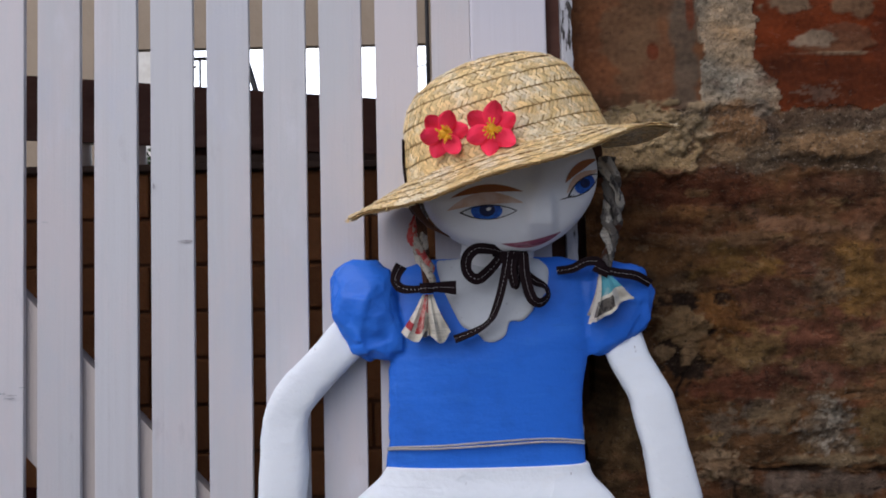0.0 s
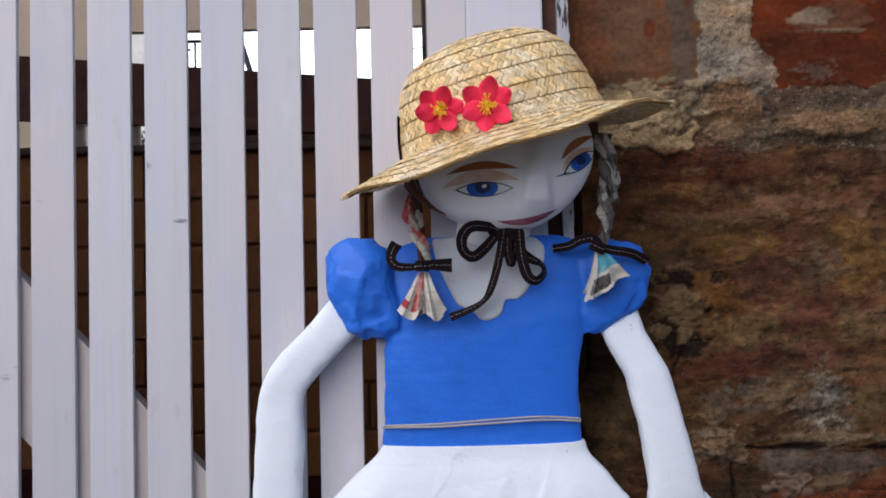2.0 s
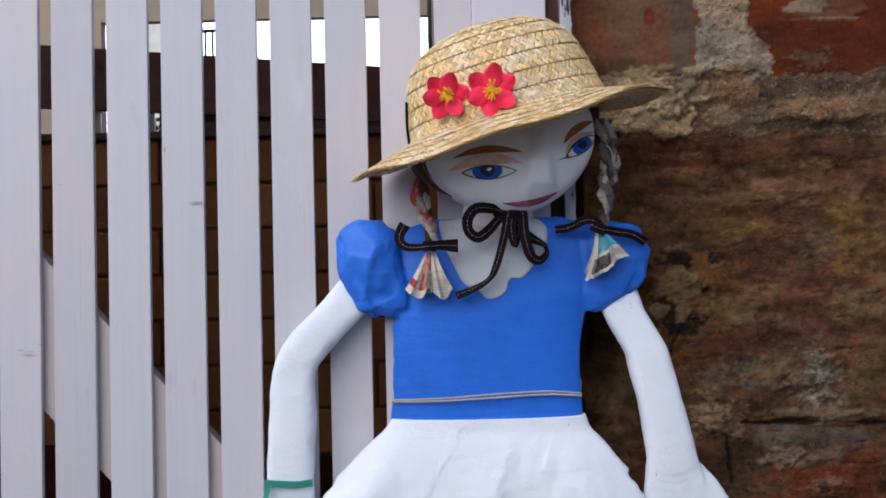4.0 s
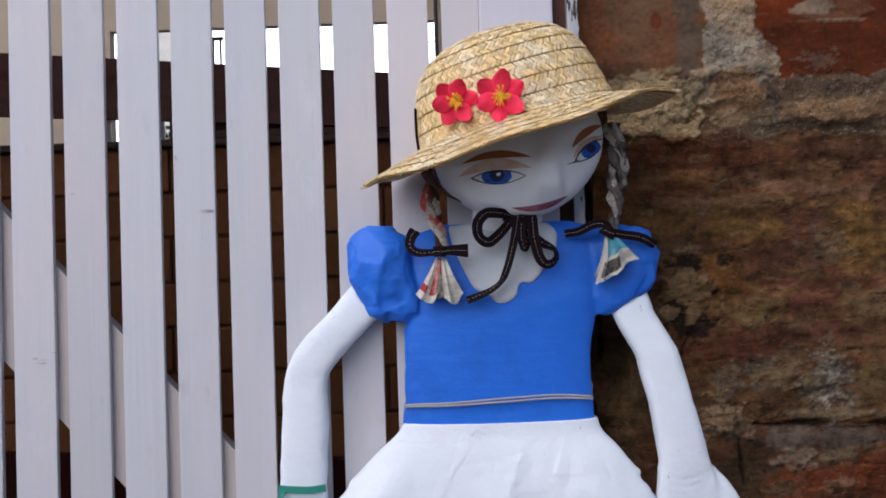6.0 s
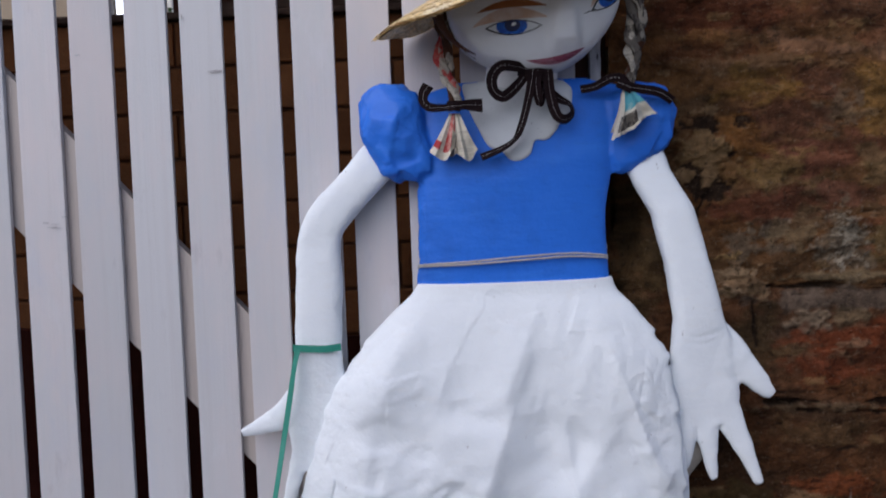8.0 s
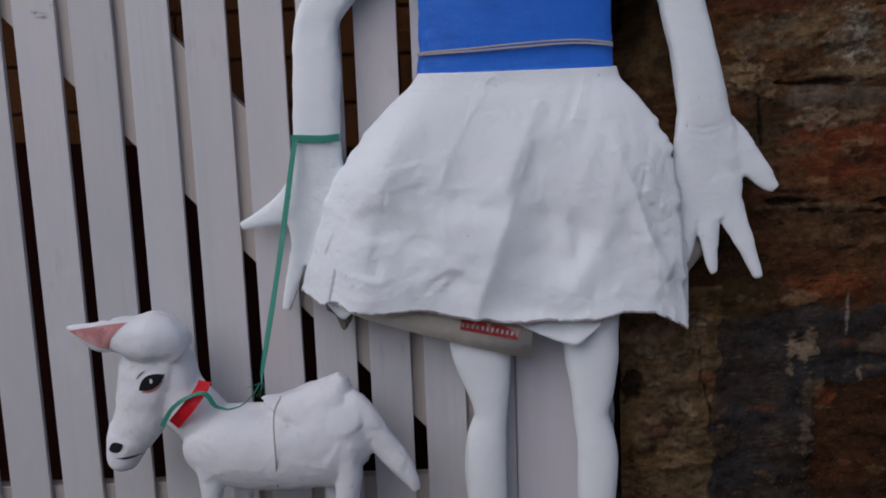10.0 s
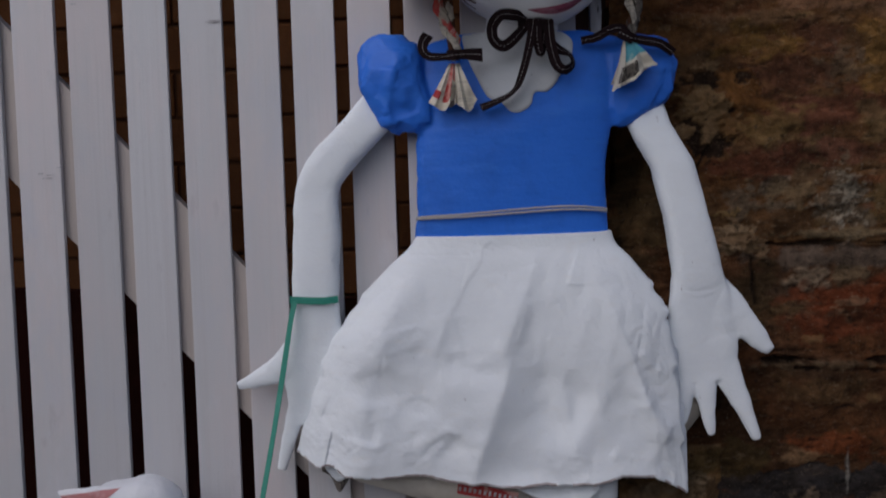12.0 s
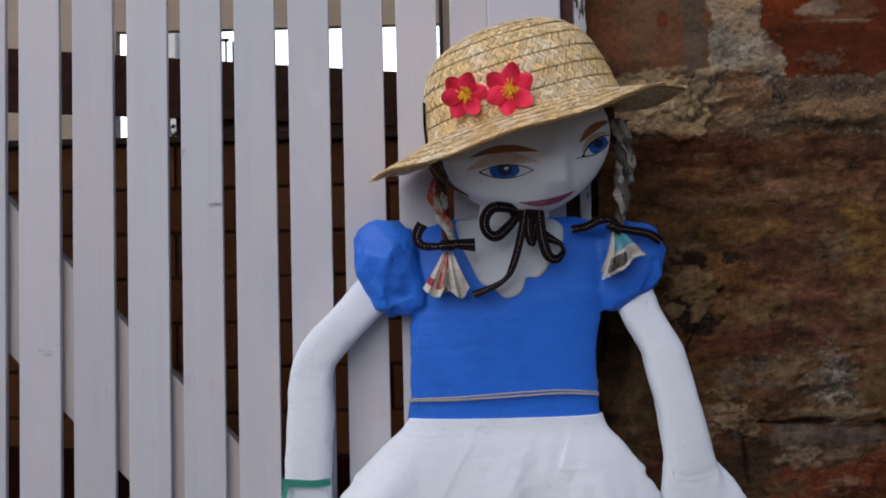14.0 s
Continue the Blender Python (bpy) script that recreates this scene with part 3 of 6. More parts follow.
stain(0.492, 0.655, 0.021, 0.026, (0.250, 0.225, 0.190), 0.45, 0.0012, 0.30, 1.5, 110)
stain(0.490, 0.651, 0.011, 0.012, (0.060, 0.045, 0.034), 0.75, -0.0008, 0.35, 1.1, 85)
stain(0.497, 0.668, 0.012, 0.012, (0.280, 0.260, 0.225), 0.6, 0.0012, 0.3, 1.4, 110)
stain(0.487, 0.635, 0.011, 0.007, (0.310, 0.280, 0.240), 0.7, 0.0014, 0.3, 1.2, 90)
stain(0.354, 0.606, 0.034, 0.024, (0.190, 0.128, 0.078), 0.85, 0.0034, 0.22, 0.8, 40)
stain(0.352, 0.620, 0.026, 0.006, (0.230, 0.165, 0.105), 0.8, 0.0026, 0.25, 0.8, 60)
stain(0.340, 0.596, 0.016, 0.007, (0.250, 0.180, 0.115), 0.8, 0.0026, 0.25, 0.8, 60)
stain(0.345, 0.640, 0.016, 0.006, (0.210, 0.140, 0.062), 0.8, 0.0022, 0.25, 0.8, 60)
# a plate of old plaster edged by cracks tinted near-black, beside the sleeve
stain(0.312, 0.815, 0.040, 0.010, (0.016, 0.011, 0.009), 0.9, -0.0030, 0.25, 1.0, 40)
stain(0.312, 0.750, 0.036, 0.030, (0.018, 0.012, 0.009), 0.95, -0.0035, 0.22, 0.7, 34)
stain(0.312, 0.785, 0.034, 0.024, (0.165, 0.108, 0.056), 0.92, 0.0042, 0.16, 0.55, 34)
stain(0.286, 0.752, 0.013, 0.017, (0.160, 0.105, 0.058), 0.92, 0.0042, 0.18, 0.6, 50)
stain(0.318, 0.752, 0.012, 0.014, (0.175, 0.115, 0.064), 0.92, 0.0042, 0.18, 0.6, 50)
stain(0.343, 0.756, 0.012, 0.018, (0.130, 0.072, 0.032), 0.9, 0.0036, 0.18, 0.6, 50)
groove(0.328, 0.742, 0.300, 0.700, 0.004, 0.004)
# below the ledge: dull purple-grey over red
stain(0.490, 0.582, 0.110, 0.014, (0.092, 0.072, 0.060), 0.85, 0.0, 0.5, 0.6, 24)
stain(0.490, 0.612, 0.090, 0.006, (0.150, 0.115, 0.072), 0.75, 0.0028, 0.35, 0.7, 34)
stain(0.445, 0.552, 0.024, 0.016, (0.180, 0.140, 0.105), 0.75, 0.0026, 0.30, 0.9, 44)
stain(0.492, 0.558, 0.022, 0.009, (0.130, 0.098, 0.062), 0.7, 0.0020, 0.35, 0.9, 44)
stain(0.510, 0.528, 0.080, 0.022, (0.120, 0.030, 0.012), 0.8, 0.0, 0.6, 0.7, 22)
stain(0.470, 0.490, 0.080, 0.018, (0.110, 0.028, 0.012), 0.75, 0.0, 0.6, 0.8, 24)
stain(0.560, 0.500, 0.050, 0.030, (0.075, 0.026, 0.013), 0.7, 0.0, 0.6, 0.8, 24)
stain(0.370, 0.530, 0.030, 0.050, (0.060, 0.042, 0.022), 0.75, 0.0, 0.6, 0.7, 24)
stain(0.428, 0.515, 0.016, 0.008, (0.135, 0.088, 0.046), 0.6, 0.0014, 0.5, 1.0, 50)
stain(0.500, 0.520, 0.020, 0.006, (0.170, 0.110, 0.070), 0.6, 0.0014, 0.4, 1.2, 70)
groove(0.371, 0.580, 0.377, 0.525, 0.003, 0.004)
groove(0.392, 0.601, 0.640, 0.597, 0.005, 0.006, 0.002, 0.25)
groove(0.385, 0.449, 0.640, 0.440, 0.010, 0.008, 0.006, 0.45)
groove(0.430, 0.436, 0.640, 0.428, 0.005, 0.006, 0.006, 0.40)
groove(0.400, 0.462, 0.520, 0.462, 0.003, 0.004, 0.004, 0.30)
stain(0.470, 0.440, 0.070, 0.005, (0.115, 0.080, 0.050), 0.7, 0.0020, 0.4, 1.0, 44)
stain(0.460, 0.405, 0.070, 0.018, (0.095, 0.056, 0.028), 0.75, 0.0014, 0.5, 0.8, 28)
stain(0.560, 0.400, 0.060, 0.024, (0.078, 0.036, 0.018), 0.7, 0.0, 0.6, 0.8, 28)
stain(0.490, 0.370, 0.080, 0.014, (0.066, 0.030, 0.014), 0.7, -0.0010, 0.5, 0.8, 28)
stain(0.485, 0.335, 0.070, 0.016, (0.145, 0.045, 0.018), 0.85, 0.0010, 0.4, 0.7, 28)
stain(0.580, 0.340, 0.050, 0.016, (0.110, 0.034, 0.015), 0.8, 0.0, 0.5, 0.7, 28)
stain(0.330, 0.320, 0.050, 0.026, (0.060, 0.042, 0.019), 0.85, 0.0, 0.5, 0.7, 26)
stain(0.425, 0.318, 0.030, 0.007, (0.160, 0.100, 0.056), 0.75, 0.0024, 0.3, 0.9, 44)
# beside the doll's legs
stain(0.225, 0.660, 0.030, 0.080, (0.070, 0.050, 0.026), 0.7, 0.0, 0.7, 0.8, 24)
stain(0.222, 0.600, 0.012, 0.014, (0.150, 0.085, 0.044), 0.6, 0.0, 0.6, 0.9, 44)
stain(0.225, 0.500, 0.024, 0.050, (0.100, 0.048, 0.022), 0.6, 0.0, 0.6, 0.9, 30)
stain(0.242, 0.230, 0.050, 0.044, (0.105, 0.072, 0.042), 0.75, 0.0030, 0.4, 0.8, 28)
stain(0.270, 0.150, 0.036, 0.040, (0.100, 0.068, 0.040), 0.75, 0.0020, 0.4, 0.8, 28)
stain(0.245, 0.152, 0.022, 0.012, (0.110, 0.030, 0.024), 0.8, 0.0, 0.5, 0.7, 34)
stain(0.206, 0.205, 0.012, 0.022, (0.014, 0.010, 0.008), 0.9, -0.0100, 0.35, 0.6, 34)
stain(0.300, 0.190, 0.020, 0.050, (0.080, 0.052, 0.026), 0.7, 0.0, 0.6, 0.9, 28)
groove(0.296, 0.270, 0.316, 0.130, 0.003, 0.005, 0.006, 0.2)
# the black coat and what has fallen away from it
stain(0.437, 0.246, 0.016, 0.018, (0.250, 0.200, 0.155), 0.85, 0.0030, 0.22, 0.8, 44)
stain(0.441, 0.268, 0.009, 0.010, (0.220, 0.170, 0.130), 0.8, 0.0026, 0.25, 0.8, 50)
stain(0.419, 0.246, 0.005, 0.026, (0.230, 0.185, 0.145), 0.8, 0.0024, 0.3, 0.8, 50)
stain(0.493, 0.298, 0.0024, 0.026, (0.330, 0.320, 0.310), 0.85, 0.0008, 0.5, 0.3, 60)
stain(0.540, 0.258, 0.028, 0.016, (0.125, 0.090, 0.066), 0.8, 0.0020, 0.4, 0.6, 30)
stain(0.512, 0.212, 0.005, 0.012, (0.210, 0.170, 0.130), 0.8, 0.0020, 0.35, 0.7, 50)
stain(0.448, 0.190, 0.014, 0.022, (0.150, 0.110, 0.078), 0.8, 0.0030, 0.3, 0.7, 44)
stain(0.468, 0.178, 0.014, 0.012, (0.150, 0.045, 0.020), 0.8, 0.0, 0.5, 0.7, 40)
stain(0.442, 0.140, 0.008, 0.036, (0.150, 0.118, 0.088), 0.75, 0.0030, 0.3, 0.9, 50)
stain(0.400, 0.170, 0.012, 0.050, (0.070, 0.056, 0.048), 0.6, 0.0, 0.7, 0.7, 24)
stain(0.345, 0.250, 0.020, 0.014, (0.060, 0.046, 0.040), 0.6, 0.0, 0.6, 0.9, 34)

# loose rubble low beside the post
rnd = random.Random(41)
for k in range(26):
    stain(rnd.uniform(0.20, 0.33), rnd.uniform(0.12, 0.31), rnd.uniform(0.008, 0.022), rnd.uniform(0.006, 0.016), rnd.choice(((0.120, 0.088, 0.060), (0.150, 0.115, 0.080), (0.105, 0.075, 0.048), (0.045, 0.030, 0.020))), 0.6, rnd.choice((0.003, 0.005, -0.003)), 0.35, 0.7, 30)
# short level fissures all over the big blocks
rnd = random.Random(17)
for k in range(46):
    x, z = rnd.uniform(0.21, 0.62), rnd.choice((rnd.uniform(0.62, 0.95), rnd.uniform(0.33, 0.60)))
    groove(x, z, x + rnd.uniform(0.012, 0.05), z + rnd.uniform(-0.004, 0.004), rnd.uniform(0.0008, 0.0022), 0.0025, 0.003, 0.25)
rnd = random.Random(23)
for k in range(60):
    x, z = rnd.uniform(0.22, 0.62), rnd.choice((rnd.uniform(0.61, 0.96), rnd.uniform(0.33, 0.60), rnd.uniform(0.05, 0.30)))
    r = rnd.uniform(0.003, 0.010)
    stain(x, z, r * rnd.uniform(1.0, 2.4), r * rnd.uniform(0.4, 0.9), rnd.choice(((0.19, 0.13, 0.075), (0.15, 0.095, 0.045), (0.13, 0.05, 0.026), (0.035, 0.022, 0.014))), 0.6, rnd.choice((0.0016, 0.001, 0.0)), 0.35, 0.9, 60)

BASE = {"A": (0.180, 0.082, 0.040), "M": (0.350, 0.285, 0.215), "B": (0.190, 0.044, 0.014), "band": (0.150, 0.100, 0.062), "C": (0.094, 0.049, 0.023), "D": (0.088, 0.044, 0.024), "E": (0.070, 0.034, 0.017), "G": (0.082, 0.055, 0.030), "T": (0.042, 0.037, 0.038), "H": (0.048, 0.023, 0.011)}
GRIT = {"G": 1.9, "M": 2.4, "band": 2.0, "T": 0.8, "A": 0.45, "B": 0.55}
BACK = {"M": -0.0012, "band": 0.0015, "T": 0.0015, "B": 0.0005, "D": 0.002, "E": 0.0008, "H": 0.003}


TONE = {"A": 0.74, "B": 0.54, "M": 0.86, "band": 0.92, "C": 1.0, "D": 1.0, "E": 0.92, "T": 0.72, "H": 0.85, "G": 1.38}


def wall_label(x, z, p):
    wx = x + 0.012 * noise.noise(p * 17) + 0.007 * noise.noise(p * 52) + 0.003 * noise.noise(p * 140)
    wz = z + 0.009 * noise.noise(p * 19 + Vector((4, 0, 9))) + 0.006 * noise.noise(p * 56 + Vector((1, 0, 7))) + 0.003 * noise.noise(p * 150)
    if wz > 1.060:
        if x + 0.006 * noise.noise(p * 34) + 0.004 * noise.noise(p * 90) + 0.002 * noise.noise(p * 200) < 0.346:
            return "A"
        return "M" if wx < 0.418 + 0.026 * max(0.0, min(1.0, (1.125 - z) / 0.03)) else "B"
    if wz > 0.980 + 0.006 * math.sin(x * 31):
        return "band"
    if wz > 0.600:
        return "C"
    if wz > 0.446:
        return "D"
    if wx < 0.318 and z < 0.34:
        return "G"
    if wz > 0.306:
        return "E"
    return "H" if wx > 0.452 and wz < 0.205 else "T"


def wall_point(x, z):
    """Depth, colour and kind of the wall's face at x and z."""
    p = Vector((x, 0, z))
    kind = wall_label(x, z, p)
    grit = GRIT.get(kind, 1.0)
    q = Vector((x * 11, 3, z * 30))
    strata = noise.fractal(q, 0.9, 2.1, 4)
    y = 0.0405 + BACK.get(kind, 0.0)
    flatter = 0.35 if kind in "AB" else (1.6 if kind == "G" else 1.0)
    y += flatter * (0.0036 * strata + 0.0020 * noise.noise(p * 34)) + 0.0009 * grit * noise.fractal(p * 85, 0.6, 2.2, 3) + 0.0022 * flatter * max(0.0, noise.noise(Vector((x * 24, 9, z * 40))) - 0.2)
    tone = 1.0 + (0.58 if kind not in "AB" else 0.30) * noise.fractal(Vector((x * 17, 7, z * 38)), 0.7, 2.2, 5) + 0.40 * noise.noise(p * 75) * (kind in "CDEGTH") + 0.30 * noise.noise(p * 170)
    hue = noise.fractal(Vector((x * 8 + 3, 1, z * 16)), 0.8, 2.1, 3)
    r, g, b = BASE[kind]
    colour = [r * (1 + 0.22 * hue), g, b * (1 - 0.25 * hue)]
    near = [st for st in STAINS if abs(x - st[0]) < st[2] * 2.6 + 0.004 and abs(z - st[1]) < st[3] * 2.6 + 0.004]
    for cx, cz, rx, rz, tint, amount, lift, edge, rag, fine, seed in near:
        off = Vector((seed, seed * 0.7, 1.3))
        e = Vector((x * fine, 0, z * fine * 1.5)) + off
        rag *= 1.25 if kind in "CDEGTH" else 1.0
        d = math.hypot((x - cx) / rx, (z - cz) / rz) + rag * (noise.noise(e) + 0.6 * noise.noise(e * 2.3) + 0.35 * noise.noise(e * 5.1))
        m = max(0.0, min(1.0, (1 - d) / edge + 0.5))
        if m:
            m = m * m * (3 - 2 * m)
            colour = [c + (t - c) * m * amount for c, t in zip(colour, tint)]
            y -= lift * m
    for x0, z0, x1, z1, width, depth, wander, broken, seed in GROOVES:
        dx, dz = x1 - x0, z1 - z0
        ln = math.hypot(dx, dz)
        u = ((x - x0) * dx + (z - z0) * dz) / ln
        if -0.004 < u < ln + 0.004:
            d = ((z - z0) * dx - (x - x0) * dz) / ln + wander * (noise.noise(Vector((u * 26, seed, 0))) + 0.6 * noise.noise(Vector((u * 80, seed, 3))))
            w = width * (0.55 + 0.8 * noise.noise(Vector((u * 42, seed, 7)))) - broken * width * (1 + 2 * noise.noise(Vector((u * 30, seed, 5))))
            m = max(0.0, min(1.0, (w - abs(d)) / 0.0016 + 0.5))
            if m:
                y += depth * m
                # the crack's darkness goes into the colour as well as the depth
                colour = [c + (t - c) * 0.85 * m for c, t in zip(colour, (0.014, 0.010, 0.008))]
    # hollows added beside the doll; their depth stands in for its shadow
    y += 0.22 * math.exp(-(((x - 0.192) / 0.030) ** 4) - ((z - 0.715) / 0.058) ** 2) + 0.05 * math.exp(-(((x - 0.176) / 0.022) ** 2) - ((z - 0.56) / 0.09) ** 2)
    tone = max(0.35, tone)
    tone *= TONE[kind]
    return y, [colour[0] * tone * 1.02, colour[1] * tone * 0.96, colour[2] * tone * 0.84], kind


wall = thing("wall_stone", "weathered brown stone wall with crumbling lime mortar", "wall", kind="structure")
xs = [0.176 + 0.0023 * i for i in range(204)] + [0.655 + 0.05 * i for i in range(20)]
zs = [-0.02 + 0.0023 * j for j in range(548)] + [1.25 + 0.05 * j for j in range(20)]
field = [[wall_point(x, z) for x in xs] for z in zs]
pieces = collections.defaultdict(list)
for j in range(len(zs) - 1):
    for i in range(len(xs) - 1):
        if xs[i] > 0.192 or zs[j] > 0.965:
            pieces[field[j][i][2]].append((i, j))
for kind in sorted(pieces):
    index, verts, tints, faces = {}, [], [], []
    for i, j in pieces[kind]:
        face = []
        for key in ((i, j), (i + 1, j), (i + 1, j + 1), (i, j + 1)):
            if key not in index:
                index[key] = len(verts)
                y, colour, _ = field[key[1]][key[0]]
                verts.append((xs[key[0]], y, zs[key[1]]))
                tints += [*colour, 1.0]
            face.append(index[key])
        faces.append(face)
    name = {"M": "mortar_joint", "band": "mortar_bed", "T": "black_coat"}.get(kind, "stone")
    me = bpy.data.meshes.new(name)
    me.from_pydata(verts, [], faces)
    me.attributes.new("tint", "FLOAT_COLOR", "POINT").data.foreach_set("color", tints)
    me.materials.append(ROCK_GRITTY if kind in ("M", "band") else (ROCK_SMOOTH if kind in "AB" else ROCK))
    me.polygons.foreach_set("use_smooth", [True] * len(faces))
    ob = new(name, me)
    ob.parent = wall
bm = bmesh.new()
box(bm, (0.262, 0.085, 0.0), (1.6, 0.45, 2.2))
box(bm, (0.200, 0.30, 0.0), (0.2615, 0.45, 2.2))
part("wall_core", bm, CORE, wall, smooth=False)

# ---- behind the gate ----
low_wall = thing("wall_brick", "low brown brick wall with a stone coping behind the gate", "wall", kind="structure")
bm = bmesh.new()
box(bm, (-1.6, 0.256, 0.0), (0.19, 0.45, 1.024))
part("joint_bed", bm, JOINT, low_wall, smooth=False)
bm = bmesh.new()
box(bm, (-1.6, 0.238, 1.0242), (0.19, 0.46, 1.035), bevel=0.003)
part("coping", bm, COPING, low_wall, smooth=False)
bm = bmesh.new()
box(bm, (0, 0, 0), (0.2190, 0.03, 0.0655), bevel=0.0025)
brick_mesh = mesh_of("brick", bm, BRICK, False)
for row in range(14):
    for i in range(8):
        ob = new("brick", brick_mesh)
        ob.parent = low_wall
        ob.matrix_basis = pose(-1.66 + i * 0.223 + (0.111 if row % 2 else 0), 0.250 + random.uniform(-0.0015, 0.0015), 0.0385 + row * 0.0705)

plinth = thing("dark_plinth", "dark red-brown painted plinth at the foot of the brick wall", "plinth", kind="structure")
bm = bmesh.new()
box(bm, (-1.6, 0.232, 0.0), (0.19, 0.249, 0.518), bevel=0.003)
for v in bm.verts:
    if v.co.z > 0.4:
        v.co.z -= 0.058 * v.co.x
part("board", bm, PLINTH, plinth, smooth=False)

beam = thing("timber_beam", "dark weathered timber beam sloping above the low wall", "beam", kind="structure")
bm = bmesh.new()
b0, b1 = Vector((-0.8390, 0.2500, 1.1960)), Vector((0.1130, 0.2500, 1.1130))
lo0, lo1 = Vector((-0.8380, 0.2500, 1.1020)), Vector((0.1120, 0.2500, 1.0420))
skin(bm, [[lo0, lo1, b1, b0], [v + Vector((0, 0.05, 0)) for v in (lo0, lo1, b1, b0)]])
part("board", bm, DARKWOOD, beam, smooth=False)
bm = bmesh.new()
skin(bm, [[lo0 + Vector((0, -0.012, -0.012)), lo1 + Vector((0, -0.012, -0.012)), lo1 + Vector((0, -0.012, 0.006)), lo0 + Vector((0, -0.012, 0.006))], [lo0 + Vector((0, 0.0, -0.012)), lo1 + Vector((0, 0.0, -0.012)), lo1 + Vector((0, 0.0, 0.006)), lo0 + Vector((0, 0.0, 0.006))]])
part("batten", bm, DARKWOOD, beam, smooth=False)

shadow_board = thing("timber_panel", "blackened timber panel between beam and low wall", "panel", kind="structure")
bm = bmesh.new()
box(bm, (-0.437, 0.256, 1.0352), (0.19, 0.268, 1.120), bevel=0.002)
part("panel", bm, DARKWOOD, shadow_board, smooth=False)
bm = bmesh.new()
box(bm, (-0.405, 0.2425, 1.0356), (0.19, 0.2555, 1.0470), bevel=0.0015)
part("ledge", bm, COPING, shadow_board, smooth=False)

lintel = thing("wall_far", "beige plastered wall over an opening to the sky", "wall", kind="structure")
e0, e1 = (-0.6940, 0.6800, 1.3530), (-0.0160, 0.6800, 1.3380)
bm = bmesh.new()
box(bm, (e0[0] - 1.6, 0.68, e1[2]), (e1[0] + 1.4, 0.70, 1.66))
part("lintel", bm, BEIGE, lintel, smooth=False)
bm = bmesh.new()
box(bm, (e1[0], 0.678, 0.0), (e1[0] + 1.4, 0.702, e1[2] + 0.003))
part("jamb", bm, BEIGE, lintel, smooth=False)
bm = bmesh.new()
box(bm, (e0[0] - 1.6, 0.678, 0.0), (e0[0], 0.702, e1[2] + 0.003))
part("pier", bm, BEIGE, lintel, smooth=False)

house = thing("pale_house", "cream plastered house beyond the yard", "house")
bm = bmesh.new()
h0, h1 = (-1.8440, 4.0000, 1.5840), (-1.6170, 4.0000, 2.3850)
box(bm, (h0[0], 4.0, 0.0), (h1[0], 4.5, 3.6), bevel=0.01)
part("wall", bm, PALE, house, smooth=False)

railing = thing("balcony_railing", "dark iron railing with upright bars", "railing")
r0, r1 = (-0.5240, 0.7400, 1.3360), (-0.4750, 0.7400, 1.2660)
for name, lo, hi in (("top_rail", (r0[0], 0.74, r0[2] - 0.005), (r1[0], 0.75, r0[2])), ("mid_rail", (r0[0], 0.742, r0[2] - 0.0215), (r1[0] - 0.03, 0.748, r0[2] - 0.0180))):
    bm = bmesh.new()
    box(bm, lo, hi)
    part(name, bm, IRON, railing, smooth=False)
for i in range(4):
    bm = bmesh.new()
    x = r0[0] + 0.010 + 0.0155 * i
    box(bm, (x, 0.743, 0.0), (x + 0.0038, 0.747, r0[2] - 0.005))
    part("bar", bm, IRON, railing, smooth=False)

prop = thing("leaning_pole", "dark pole leaning against the sky", "pole")
bm = bmesh.new()
g0, g1 = (-0.9110, 3.0000, 1.9350), (-0.8640, 3.0000, 1.7850)
tube(bm, [(*g0, 0.008, 0.008), (*g1, 0.014, 0.012), (g1[0] + 0.5, 3.0, 0.0, 0.014, 0.012)], 0, 8, 12)
part("shaft", bm, IRON, prop)

pipe = thing("drain_pipe", "thin dark pipe against the far wall with a slack cable", "pipe")
bm = bmesh.new()
g0 = (-0.0150, 0.6600, 1.3170)
tube(bm, [(g0[0], 0.66, 0.0, 0.004, 0.004), (g0[0], 0.66, 1.0, 0.004, 0.004), (g0[0], 0.66, 2.2, 0.004, 0.004)], 0, 8, 12)
part("shaft", bm, IRON, pipe)
bm = bmesh.new()
tube(bm, [(-0.1130, 0.6500, 1.2850, 0.0007, 0.0007), (-0.0460, 0.6500, 1.2820, 0.0012, 0.0012), (-0.0120, 0.6500, 1.2870, 0.0012, 0.0012)], 0, 6, 16)
part("cable", bm, IRON, pipe)

balustrade = thing("balustrade", "pale stone balusters on the coping of the low wall", "balustrade")
for px in ((-0.5800, 0.3600, 1.0830), (-0.4890, 0.3600, 1.0810)):
    bm = bmesh.new()
    tube(bm, [(px[0], 0.36, 1.035, 0.013, 0.013), (px[0], 0.36, 1.045, 0.0125, 0.0125), (px[0], 0.36, 1.07, 0.0105, 0.0105), (px[0], 0.36, 1.088, 0.0105, 0.0105), (px[0], 0.36, 1.094, 0.014, 0.014), (px[0], 0.36, 1.16, 0.011, 0.011)], 0, 12, 24)
    part("baluster", bm, PALE, balustrade)
shrub = thing("shrub", "dark shrub seen through the opening", "shrub")
bm = bmesh.new()
sc = Vector((-0.5200, 0.5000, 1.0810))
rnd = random.Random(5)
for i in range(160):
    p = sc + Vector((rnd.gauss(0, 0.012), rnd.gauss(0, 0.010), rnd.gauss(-0.012, 0.012)))
    d = Vector((rnd.uniform(-1, 1), rnd.uniform(-1, 1), rnd.uniform(-0.3, 1))).normalized() * 0.007
    e = d.cross(Vector((0, 1, 0.3))).normalized() * 0.0025
    bm.faces.new([bm.verts.new(v) for v in (p - d, p + e, p + d, p - e)])
